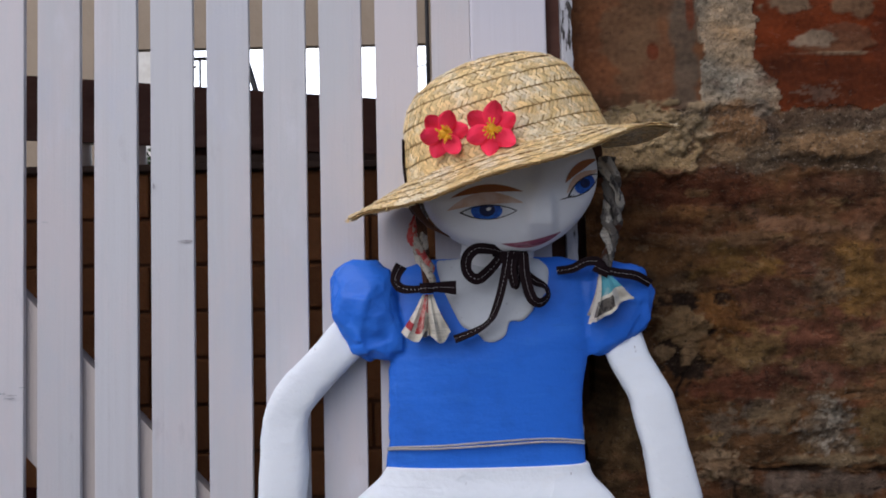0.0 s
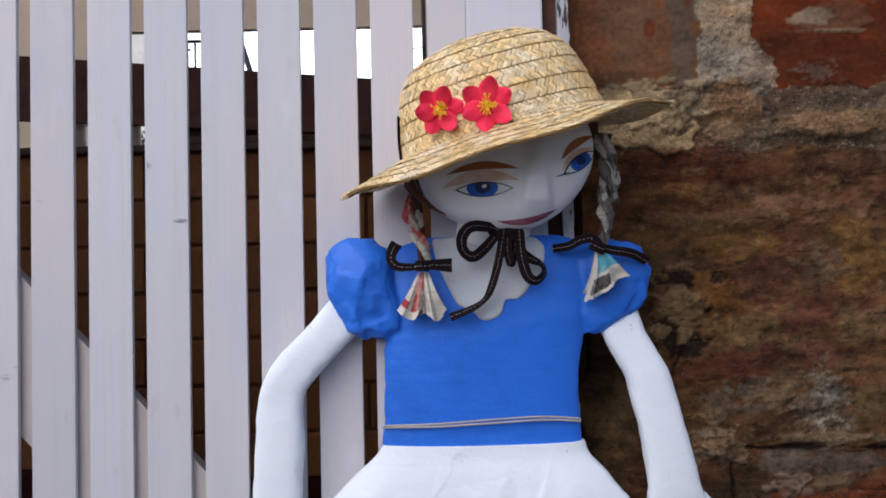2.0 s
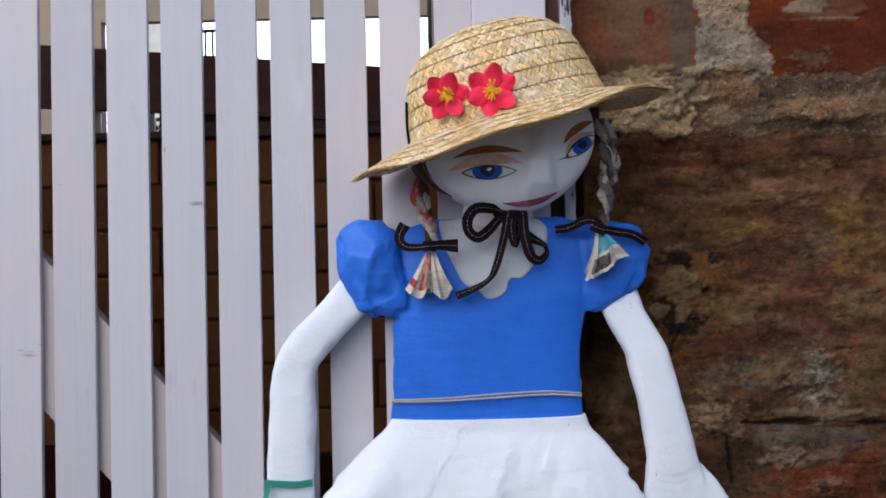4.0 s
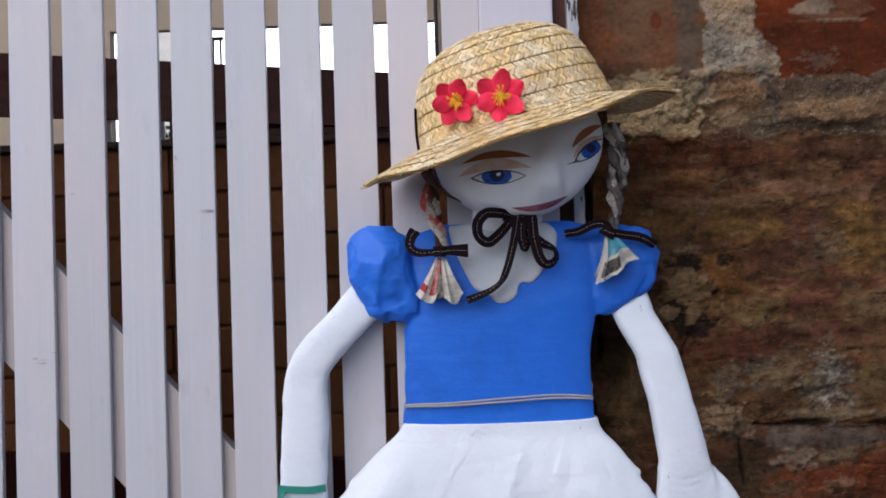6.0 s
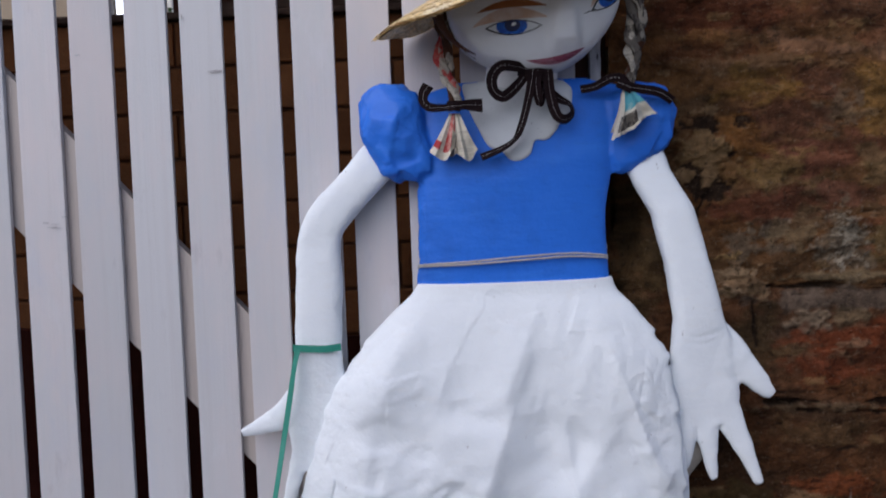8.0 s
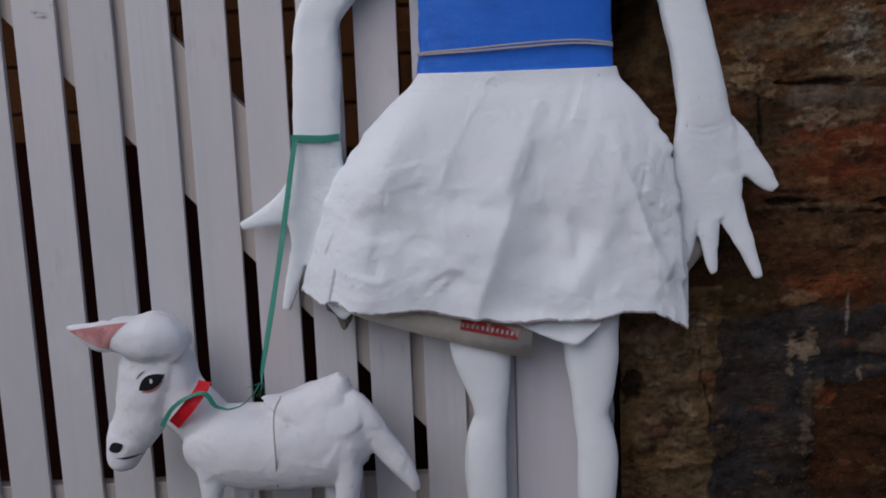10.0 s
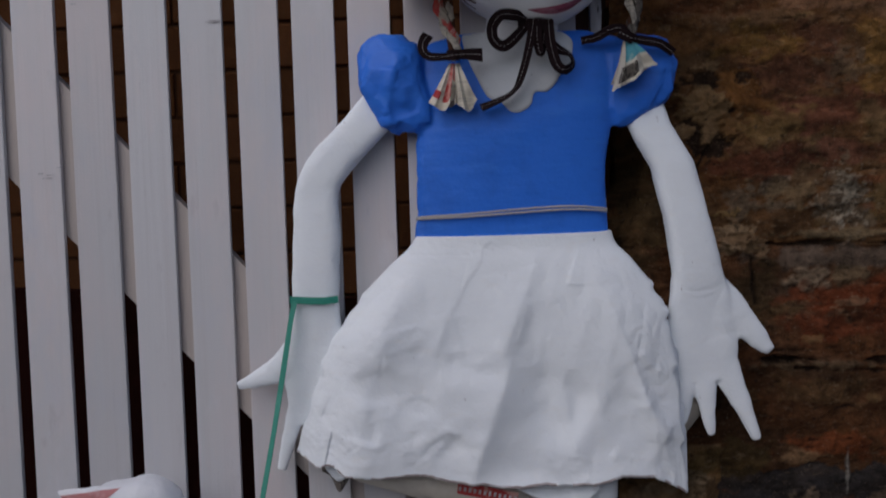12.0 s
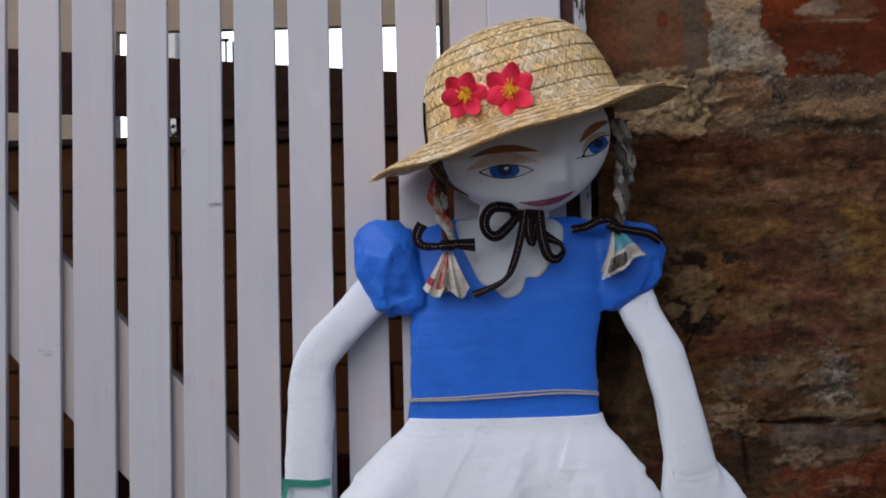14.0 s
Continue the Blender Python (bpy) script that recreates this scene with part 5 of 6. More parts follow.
for top, low in (((-0.1570, -0.0820, 0.3720), (-0.1580, -0.0820, 0.3520)), ((-0.1330, -0.0820, 0.3710), (-0.1350, -0.0820, 0.3410)), ((-0.0800, -0.0820, 0.3640), (-0.0810, -0.0820, 0.3240)), ((-0.0130, -0.0820, 0.3540), (-0.0160, -0.0820, 0.3050)), ((0.0690, -0.0820, 0.3450), (0.0620, -0.0820, 0.2850))):
    card.append([Vector(top), Vector(low), Vector(low) + Vector((0, 0.002, 0)), Vector(top) + Vector((0, 0.002, 0))])
skin(paper, card, M_CARD)
card = smooth_path([(0.235, 0.42, 0.345), (0.262, 0.43, 0.365), (0.285, 0.425, 0.392)], 8)
skin(paper, [[Vector((x, -0.014, zt)), Vector((x, -0.013, zb)), Vector((x, -0.011, zb)), Vector((x, -0.012, zt))] for x, zt, zb in card], M_CARD)
corners = [Vector(p) for p in ((-0.0190, -0.0850, 0.3390), (0.0520, -0.0850, 0.3240), (0.0480, -0.0850, 0.3100), (-0.0210, -0.0850, 0.3250))]
f = paper.faces.new([paper.verts.new(p) for p in corners])
f.material_index = M_RED
for i in range(12):
    u0, u1 = (i + 0.2) / 12, (i + 0.72) / 12
    q = [corners[0].lerp(corners[1], u).lerp(corners[3].lerp(corners[2], u), w) + Vector((0, -0.0008, 0)) for u, w in ((u0, 0.34), (u1, 0.34), (u1, 0.70), (u0, 0.70))]
    f = paper.faces.new([paper.verts.new(p) for p in q])
    f.material_index = M_TORN
merge(doll_bm, paper)
# legs
tube(doll_bm, [(-0.0030, -0.0450, 0.3480, 0.036, 0.030), (0.0010, -0.0450, 0.3010, 0.036, 0.029), (0.0060, -0.0450, 0.2720, 0.0345, 0.028), (0.0120, -0.0450, 0.2360, 0.0265, 0.026), (0.0140, -0.0450, 0.2050, 0.0205, 0.024), (0.0080, -0.0450, 0.1730, 0.025, 0.027), (0.0050, -0.0450, 0.1390, 0.0265, 0.028), (0.0070, -0.0450, 0.0840, 0.024, 0.025), (0.0100, -0.0450, 0.0230, 0.018, 0.018), (0.016, -0.045, 0.0, 0.020, 0.022)], M_WHITE, 24, 50, 2.2, 0.001, 30)
tube(doll_bm, [(0.1410, -0.0450, 0.3430, 0.034, 0.030), (0.1400, -0.0450, 0.2970, 0.034, 0.029), (0.1410, -0.0450, 0.2670, 0.0325, 0.028), (0.1410, -0.0450, 0.2320, 0.0270, 0.026), (0.1390, -0.0450, 0.2030, 0.0220, 0.024), (0.1450, -0.0450, 0.1690, 0.024, 0.027), (0.1470, -0.0450, 0.1350, 0.0250, 0.028), (0.1450, -0.0450, 0.0800, 0.023, 0.025), (0.1420, -0.0450, 0.0190, 0.018, 0.018), (0.140, -0.045, 0.0, 0.020, 0.022)], M_WHITE, 24, 50, 2.2, 0.001, 30)
for fx in (0.016, 0.140):
    tube(doll_bm, [(fx, -0.025, 0.018, 0.022, 0.018), (fx - 0.003, -0.055, 0.016, 0.024, 0.016), (fx - 0.005, -0.085, 0.013, 0.022, 0.013), (fx - 0.006, -0.108, 0.009, 0.012, 0.009)], M_WHITE, 18, 14, 2.2, 0.0008, 40, ref=(0, 0, 1))
# head
HC, HT = Vector((0.088, -0.048, 0.962)), radians(-15)
head = bmesh.new()
bmesh.ops.create_uvsphere(head, u_segments=140, v_segments=100, radius=1.0)
rot = Matrix.Rotation(HT, 3, "Y")
for v in head.verts:
    p = v.co.copy()
    q = Vector((p.x * 0.104, sgnpow(p.y, 0.42) * 0.052, p.z * (0.088 if p.z < 0 else 0.08)))
    if p.y < 0:
        q.y += 0.006 * math.exp(-(((q.x + 0.030) / 0.030) ** 2) - ((q.z + 0.020) / 0.014) ** 2)
        q.y += 0.005 * math.exp(-(((q.x - 0.080) / 0.020) ** 2) - ((q.z + 0.020) / 0.014) ** 2)
    low = max(0.0, min(1.0, -q.z / 0.075))
    q.x *= 1 - (0.15 if q.x < 0 else 0.05) * low * low
    q = rot @ q
    if p.y < 0:
        q.y += 0.20 * q.z
    if p.y < 0 and -0.076 < q.z < 0.03:
        down = max(0.0, min(1.0, (0.025 - q.z) / 0.075))
        cut = 1.0 if q.z > -0.056 else max(0.0, 1 - (-0.056 - q.z) / 0.018)
        half = 0.010 + 0.011 * down
        ridge = max(0.0, min(1.0, (half - abs(q.x - 0.036 + 0.006 * down)) / 0.009))
        q.y -= 0.012 * ridge * down * cut
    v.co = HC + q + Vector((0, 1, 0)) * lumps(q, 0.0006, 30)
for f in head.faces:
    f.material_index = M_FACE
head_surf = Surface(head)
merge(doll_bm, head)
# painted eyes, brows and mouth
ft = 0.0006
paint_lens(doll_bm, (0.0144, 0.923), (0.1003, 0.9300), 0.0170, -0.0030, head_surf, M_ITAN, ft)
paint_lens(doll_bm, (0.0283, 0.9205), (0.0931, 0.9214), 0.0086, 0.0090, head_surf, M_IBLACK, ft * 2)
paint_lens(doll_bm, (0.0315, 0.9207), (0.0910, 0.9213), 0.0070, 0.0080, head_surf, M_IWHITE, ft * 3)
EYE_L = ((0.0300, 0.9206), (0.0915, 0.9213), 0.0070, 0.0080)
paint(doll_bm, iris_outline(*EYE_L, 0.47, 0.0010, 0.0175, 0.0105), head_surf, M_IBLUE, ft * 4)
paint(doll_bm, iris_outline(*EYE_L, 0.48, 0.0020, 0.0088, 0.0076), head_surf, M_INAVY, ft * 5)
paint(doll_bm, oval_outline((0.0612, 0.9240), 0.0028, 0.0020, 20), head_surf, M_IWHITE, ft * 6)
paint_lens(doll_bm, (0.019, 0.9378), (0.1005, 0.943), 0.0118, -0.0028, head_surf, M_IBROWN, ft)
paint_lens(doll_bm, (0.150, 0.9423), (0.1893, 0.9705), 0.005, 0.003, head_surf, M_ITAN, ft)
paint_lens(doll_bm, (0.1490, 0.9400), (0.1895, 0.9680), 0.0105, 0.0000, head_surf, M_ITAN, ft)
paint_lens(doll_bm, (0.1492, 0.9348), (0.1915, 0.9655), 0.0080, 0.0080, head_surf, M_IBLACK, ft * 2)
paint_lens(doll_bm, (0.1520, 0.9365), (0.1895, 0.9640), 0.0066, 0.0066, head_surf, M_IWHITE, ft * 3)
EYE_R = ((0.1520, 0.9365), (0.1895, 0.9640), 0.0066, 0.0066)
paint(doll_bm, iris_outline(*EYE_R, 0.52, 0.0005, 0.0140, 0.0100), head_surf, M_IBLUE, ft * 4)
paint(doll_bm, iris_outline(*EYE_R, 0.54, 0.0012, 0.0060, 0.0055), head_surf, M_INAVY, ft * 5)
paint_lens(doll_bm, (0.1400, 0.9325), (0.1580, 0.9395), 0.0000, 0.0012, head_surf, M_IBLACK, ft * 3)
paint_lens(doll_bm, (0.1480, 0.9520), (0.1895, 0.9821), 0.0095, -0.0005, head_surf, M_IBROWN, ft * 2)
paint_lens(doll_bm, (0.074, 0.885), (0.1422, 0.898), -0.0034, 0.0108, head_surf, M_ILIP, ft)
paint_lens(doll_bm, (0.082, 0.8845), (0.1390, 0.8955), -0.0064, 0.0068, head_surf, M_IBLACK, ft * 2)
# hair at the temples and the plaits of twisted newspaper
for stops in ([(-0.022, -0.050, 0.985, 0.012, 0.02), (-0.022, -0.052, 0.955, 0.011, 0.014), (-0.020, -0.052, 0.925, 0.006, 0.008)], [(-0.012, -0.052, 0.96, 0.008, 0.010), (0.002, -0.050, 0.92, 0.007, 0.008), (0.020, -0.050, 0.898, 0.003, 0.004)], [(-0.0250, -0.0900, 0.9400, 0.0060, 0.006), (-0.0170, -0.0940, 0.9220, 0.0045, 0.005), (-0.0030, -0.0960, 0.9060, 0.0026, 0.004), (0.0170, -0.0980, 0.8940, 0.0006, 0.001)], [(0.186, -0.045, 1.0, 0.014, 0.02), (0.190, -0.045, 0.965, 0.010, 0.014)]):
    tube(doll_bm, stops, M_HAIR, 12, 12)


def plait(pts, wide, turns, strands, seed):
    """Wide creased strips of newspaper twisted loosely into a tail; strands: (share of the width, material, patch material, how much of it)."""
    rows, ring_n = 84, 26
    path = smooth_path([(*p, w) for p, w in zip(pts, wide)], rows)
    for s, (share, mi, patch, much) in enumerate(strands):
        rings = []
        for i, p in enumerate(path):
            u = i / (rows - 1)
            ph = 2 * math.pi * (turns * u + s / len(strands)) + 1.5 * noise.noise(Vector((u * 3.1, s * 4.0, seed)))
            half = p[3] * share * (1.0 + 0.55 * noise.noise(Vector((u * 6.0, s * 7.0, seed + 2))))
            c = Vector((p[0] + p[3] * 0.52 * math.sin(ph), p[1] - p[3] * 0.45 * math.cos(ph), p[2]))
            lean = 0.9 * math.sin(ph + 0.7)
            ring = []
            for k in range(ring_n):
                a = 2 * math.pi * k / ring_n
                fold = 0.62 + 0.55 * abs(noise.noise(Vector((math.cos(a) * 1.9, math.sin(a) * 1.9 + u * 3.4, seed + s * 11)))) * 2.0
                pinch = 1.0 - 0.22 * abs(noise.noise(Vector((u * 26.0, math.cos(a) * 1.2, seed + s * 3))))
                e, d = half * math.cos(a) * fold * pinch, half * 0.66 * math.sin(a) * fold * pinch
                ring.append(c + Vector((e * math.cos(lean) - d * math.sin(lean), e * math.sin(lean) + d * math.cos(lean), 0.0018 * noise.noise(Vector((a, u * 20, seed))))))
            rings.append(ring)
        first = len(doll_bm.faces)
        skin(doll_bm, rings, mi)
        doll_bm.faces.ensure_lookup_table()
        for f in doll_bm.faces[first:]:
            m = f.calc_center_median()
            if noise.noise(Vector((m.x * 70, m.y * 50, m.z * 55 + seed * 3 + s))) > 0.62 - much:
                f.material_index = patch


plait([(-0.0190, -0.0620, 0.9380), (-0.0200, -0.0640, 0.9100), (-0.0180, -0.0680, 0.8860), (-0.0110, -0.0740, 0.8640), (-0.0080, -0.0780, 0.8460), (-0.0090, -0.0800, 0.8350)], (0.0125, 0.0115, 0.0115, 0.0095, 0.0080, 0.0050), 1.5, ((0.66, M_NEWS, M_DARKNEWS, 0.40), (0.58, M_REDNEWS, M_RED, 0.52), (0.50, M_HAIR, M_NEWS, 0.30)), 3)
plait([(0.2010, -0.0600, 0.9860), (0.2070, -0.0610, 0.9560), (0.2080, -0.0620, 0.9300), (0.2040, -0.0640, 0.9050), (0.2000, -0.0680, 0.8800), (0.1960, -0.0740, 0.8560)], (0.0120, 0.0130, 0.0130, 0.0115, 0.0090, 0.0060), 1.6, ((0.64, M_NEWS, M_DARKNEWS, 0.58), (0.58, M_DARKNEWS, M_HAIR, 0.46), (0.54, M_NEWS, M_DARKNEWS, 0.54)), 8)


def crumpled_sheet(top, edges, seed, colour_at, puff=0.010, folds=4.0):
    """A gathered paper end: a creased fan from the tie to a ragged lower edge."""
    rnd = random.Random(seed)
    top = Vector(top)
    low = smooth_path(edges, 41)
    grid = []
    fold = [rnd.uniform(0.5, 1.2) for _ in range(42)]
    for i in range(41):
        u = i / 40
        b = Vector(low[i])
        b.z += 0.004 * noise.noise(Vector((u * 9, seed, 2)))
        zig = abs((u * folds + 0.15 * math.sin(u * 19 + seed)) % 2 - 1) - 0.5
        col = []
        for j in range(13):
            w = j / 12
            q = top + Vector(((u - 0.5) * 0.012, 0, 0)) * (1 - w)
            q = q.lerp(b, w)
            crush = 0.004 * (0.3 - abs(noise.noise(Vector((q.x * 70 + seed, 3, q.z * 70)))))
            q.y += -puff * math.sin(math.pi * min(1, w * 1.15)) * 0.6 + zig * 0.017 * w**0.8 * fold[i // 8] + crush
            col.append(doll_bm.verts.new(q))
        grid.append(col)
    for i in range(40):
        for j in range(12):
            f = doll_bm.faces.new((grid[i][j], grid[i + 1][j], grid[i + 1][j + 1], grid[i][j + 1]))
            f.material_index = colour_at(i / 40, j / 12)


crumpled_sheet((-0.0090, -0.0920, 0.8300), [(-0.0400, -0.0880, 0.7880), (-0.0320, -0.0920, 0.7810), (-0.0220, -0.0940, 0.7770), (-0.0120, -0.0920, 0.7870), (-0.0020, -0.0940, 0.7800), (0.0070, -0.0920, 0.7750), (0.0160, -0.0880, 0.7880)], 4, lambda u, w: M_RED if (0.24 < u < 0.44 and w < 0.8) or (u < 0.16 and 0.66 < w < 0.80) or (0.46 < u < 0.54 and w < 0.5) else M_CREAM, 0.012, 7)
crumpled_sheet((-0.0090, -0.0860, 0.8290), [(-0.0360, -0.0820, 0.7910), (-0.0180, -0.0820, 0.7830), (0.0010, -0.0820, 0.7840), (0.0140, -0.0820, 0.7930)], 5, lambda u, w: M_REDNEWS, 0.006, 6)
crumpled_sheet((0.1900, -0.0880, 0.8490), [(0.1710, -0.0900, 0.7940), (0.1800, -0.0960, 0.7970), (0.1950, -0.0980, 0.8050), (0.2070, -0.0960, 0.8170), (0.2220, -0.0880, 0.8210)], 9, lambda u, w: M_TEAL if w < 0.50 and u > 0.22 else (M_DARKNEWS if 0.12 < u < 0.60 and 0.50 < w < 0.84 else M_CREAM), 0.014, 5)
crumpled_sheet((0.1900, -0.0800, 0.8460), [(0.1720, -0.0800, 0.8030), (0.1870, -0.0820, 0.8040), (0.2050, -0.0820, 0.8120), (0.2170, -0.0800, 0.8270)], 12, lambda u, w: M_NEWS, 0.008, 4)
torso_surf.done()
head_surf.done()
doll = new("doll", hang_flat(mesh_of("doll", doll_bm, DOLL)))
tagged(doll, "papier mache girl doll in blue dress and white skirt", "doll")

# ---- the straw hat ----
hat = thing("straw_hat", "woven straw sun hat with two red cloth flowers", "hat", at=(0.0850, -0.0780, 0.9870))
hat.rotation_euler = (radians(0), radians(-15.5), 0)
CRX, CRY, CH = 0.1175, 0.070, 0.112
PROF = smooth_path([(1.0, 0.0), (0.965, 0.2), (0.91, 0.45), (0.82, 0.68), (0.66, 0.85), (0.40, 0.96), (0.12, 1.0)], 60)


def crown_at(a, s):
    u = max(0.0, min(1.0, s)) * 59
    k = min(int(u), 58)
    r, h = PROF[k] + (PROF[k + 1] - PROF[k]) * (u - k)
    return Vector((CRX * r * math.cos(a), CRY * r * math.sin(a), CH * h))


def brim_at(a, q):
    rx, ry = CRX + 0.075 * q, CRY + 0.048 * q
    fr = max(0.0, -math.sin(a))
    right, left = max(0.0, math.cos(a)), max(0.0, -math.cos(a))
    z = -0.026 * fr * q**1.2 * (1 - 0.85 * right**1.5) - 0.004 * q + 0.0025 * q * math.sin(7 * a + 1) - 0.010 * q * left**2 - 0.020 * q**0.55 * right**2
    p = Vector((rx * math.cos(a), ry * math.sin(a), z))
    if p.y > 0.072:
        p.z += (p.y - 0.072) * 0.6
        p.y = 0.072
    return p


def weave(bm, at, s0, s1, count, up, seed, fray=0):
    """One row of plaited straw: three bands of slanting leaf-shaped strands, sewn to the row below."""
    rnd = random.Random(seed)
    da = 2 * math.pi / count
    for band in range(3):
        sa, sb = s0 + (s1 - s0) * (0.05 + 0.30 * band), s0 + (s1 - s0) * (0.05 + 0.30 * (band + 1))
        sign = 1 if (band + seed) % 2 else -1
        for k in range(count):
            base = (k + 0.33 * band) * da + rnd.uniform(-0.16, 0.16) * da
            skew = sign * da * rnd.uniform(0.50, 0.85)
            fat = rnd.uniform(0.86, 1.12)
            rise = rnd.uniform(-0.0002, 0.0006)
            sag = rnd.uniform(-0.05, 0.05) * (sb - sa)
            g = []
            for j in range(3):
                for i in range(3):
                    v, u = j / 2 * 1.16 - 0.08, (i / 2 - 0.5) * fat * (1.04 if j == 1 else 0.74)
                    s = sa + (sb - sa) * v + sag + (fray * rnd.uniform(0, 0.05) if (j == 0 and band == 0) else 0)
                    a = base + da * u + skew * (v - 0.5)
                    p = at(a, s)
                    e = 1e-3
                    nrm = (at(a + e, s) - p).cross(at(a, s + e) - p)
                    nrm = nrm.normalized() * up if nrm.length > 0 else Vector((0, 0, 1))
                    frac = (s - s0) / (s1 - s0)
                    lift = 0.0007 + 0.0009 * (1 - frac) + rise + (0.0009 if (i == 1 and j == 1) else (0.0003 if i == 1 or j == 1 else -0.0003))
                    g.append(bm.verts.new(p + nrm * lift))
            for j in range(2):
                for i in range(2):
                    bm.faces.new((g[j * 3 + i], g[j * 3 + i + 1], g[j * 3 + i + 4], g[j * 3 + i + 3]))


def shell(at, n_a, n_s, flip, thick):
    bm = bmesh.new()
    grid = [[at(2 * math.pi * k / n_a, j / n_s) for k in range(n_a)] for j in range(n_s + 1)]
    under = [[p - Vector((0, 0, thick)) for p in ring] for ring in grid]
    skin(bm, grid + under[::-1], 0, False, False)
    return bm


# under-layers in the darker straw, seen as painted shade between the rows
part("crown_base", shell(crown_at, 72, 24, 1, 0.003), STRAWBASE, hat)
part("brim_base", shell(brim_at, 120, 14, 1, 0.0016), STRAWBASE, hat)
bm = bmesh.new()
ROWS_C = 8
for r in range(ROWS_C):
    weave(bm, crown_at, r / ROWS_C, (r + 1) / ROWS_C, max(16, int(134 * PROF[int(59 * (r + 0.5) / ROWS_C)][0])), 1, r)
part("crown_braid", bm, STRAW, hat, "rows of plaited golden straw")
bm = bmesh.new()
for r in range(5):
    weave(bm, brim_at, 1 - r / 5, 1 - (r + 1) / 5, 120, -1, 40 + r, 1 if r == 0 else 0)
part("brim_braid", bm, STRAW, hat, "rows of plaited golden straw")
bm = bmesh.new()
for r in range(5):
    weave(bm, lambda a, q: brim_at(a, q) - Vector((0, 0, 0.0016)), 1 - r / 5, 1 - (r + 1) / 5, 120, 1, 70 + r)
part("brim_lining", bm, STRAW, hat)
bm = bmesh.new()
rnd = random.Random(31)
for k in range(34):
    a = rnd.choice((math.pi + rnd.gauss(0, 0.12), rnd.uniform(0, 6.28)))
    p, q = brim_at(a, 0.97), brim_at(a + rnd.uniform(-0.06, 0.06), 1.0 + rnd.uniform(0.02, 0.10))
    q.z += rnd.uniform(-0.004, 0.003)
    tube(bm, [(*p, 0.0007, 0.0004), (*((p + q) / 2 + Vector((0, 0, rnd.uniform(-0.0015, 0.0015)))), 0.0007, 0.0004), (*q, 0.0003, 0.0003)], 0, 5, 5)
tagged(part("frayed_straw", bm, STRAW, hat), kind="stuff")
bm = bmesh.new()
strip(bm, [(-0.1215, -0.010, -0.012), (-0.1165, -0.012, 0.02), (-0.1085, -0.012, 0.05)], 0.006, 0.001, 10, twist=[70, 70, 70])
part("hat_cord", bm, RIBBON, hat, "dark cord beside the crown")


def flower(at, size, turn):
    fl = thing("flower", "red cloth flower with a yellow centre pinned to the hat", "flower", "flowers on the hat", at=at)
    fl.rotation_euler = (radians(8), 0, 0)
    bm = bmesh.new()
    n = 8
    grid = []
    for j in range(n + 1):
        w = j / n
        wid = size * 0.40 * math.sin(math.pi * (0.12 + w * 0.66)) ** 0.8
        row = []
        for i in range(7):
            u = i / 3 - 1
            tip = size * w * (1.03 - 0.20 * u * u)
            row.append(bm.verts.new((u * wid, -0.002 - 0.010 * w * w + 0.006 * u * u * w - 0.0012 * math.cos(u * 9) + 0.0018 * math.sin(w * 6 + u * 5) * w, 0.12 * size + tip * 0.9)))
        grid.append(row)
    for j in range(n):
        for i in range(6):
            bm.faces.new((grid[j][i], grid[j][i + 1], grid[j + 1][i + 1], grid[j + 1][i]))
    petal = mesh_of("petal", bm, PETAL)
    for k in range(6):
        ob = new("petal", petal)
        ob.parent = fl
        ob.matrix_basis = pose(0, 0.003 * (k % 2), 0, 0, turn + k * 60 + random.uniform(-5, 5), 0) @ pose(0, 0, 0, random.uniform(-6, 6), 0, 0)
    bm = bmesh.new()
    tube(bm, [(0, 0.0, 0, 0.005, 0.005), (0, -0.006, 0, 0.0055, 0.0055), (0, -0.009, 0, 0.003, 0.003)], 0, 12, 8, ref=(0, 0, 1))
    eye = part("flower_eye", bm, STAMEN, fl, "orange-yellow centre")
    bm = bmesh.new()
    rnd = random.Random(turn)
    for k in range(22):
        a, r = rnd.uniform(0, 6.28), size * rnd.uniform(0.25, 0.42)
        tube(bm, [(0.002 * math.cos(a), -0.006, 0.002 * math.sin(a), 0.0005, 0.0005), (r * 0.6 * math.cos(a), -0.011, r * 0.6 * math.sin(a), 0.0005, 0.0005), (r * math.cos(a), -0.0115, r * math.sin(a), 0.0011, 0.0011)], 0, 6, 6)
    part("stamen_tuft", bm, STAMEN, eye)
    return fl


flower((0.0130, -0.1430, 1.0020), 0.0255, 20)
flower((0.0630, -0.1580, 1.0040), 0.0275, 5)

# ---- ribbons and strings ----
def ribbon_thing(name, label, strands, width=0.0112, pieces=None):
    th = thing(name, label, "ribbon")
    for pname, pts, twist, *wide in strands:
        bm, st = bmesh.new(), bmesh.new()
        strip(bm, pts, wide[0] if wide else width, 0.0012, 44, 0, twist, st)
        piece = part(pname, bm, RIBBON, th, smooth=False)
        hang_flat(piece.data)
        hang_flat(part("stitching", st, THREAD, piece, "white running stitch", smooth=False).data)
    return th


bow_loop_big = ("loop", [(0.0790, -0.0900, 0.8750), (0.0630, -0.1000, 0.8790), (0.0450, -0.1060, 0.8790), (0.0350, -0.1060, 0.8680), (0.0360, -0.1040, 0.8530), (0.0470, -0.1000, 0.8460), (0.0610, -0.0960, 0.8560), (0.0750, -0.0920, 0.8720)], [-20, 0, 20, 10, 0, 10, 20, 10], [0.0099, 0.0116, 0.0130, 0.0127, 0.0116, 0.0123, 0.0121, 0.0099])
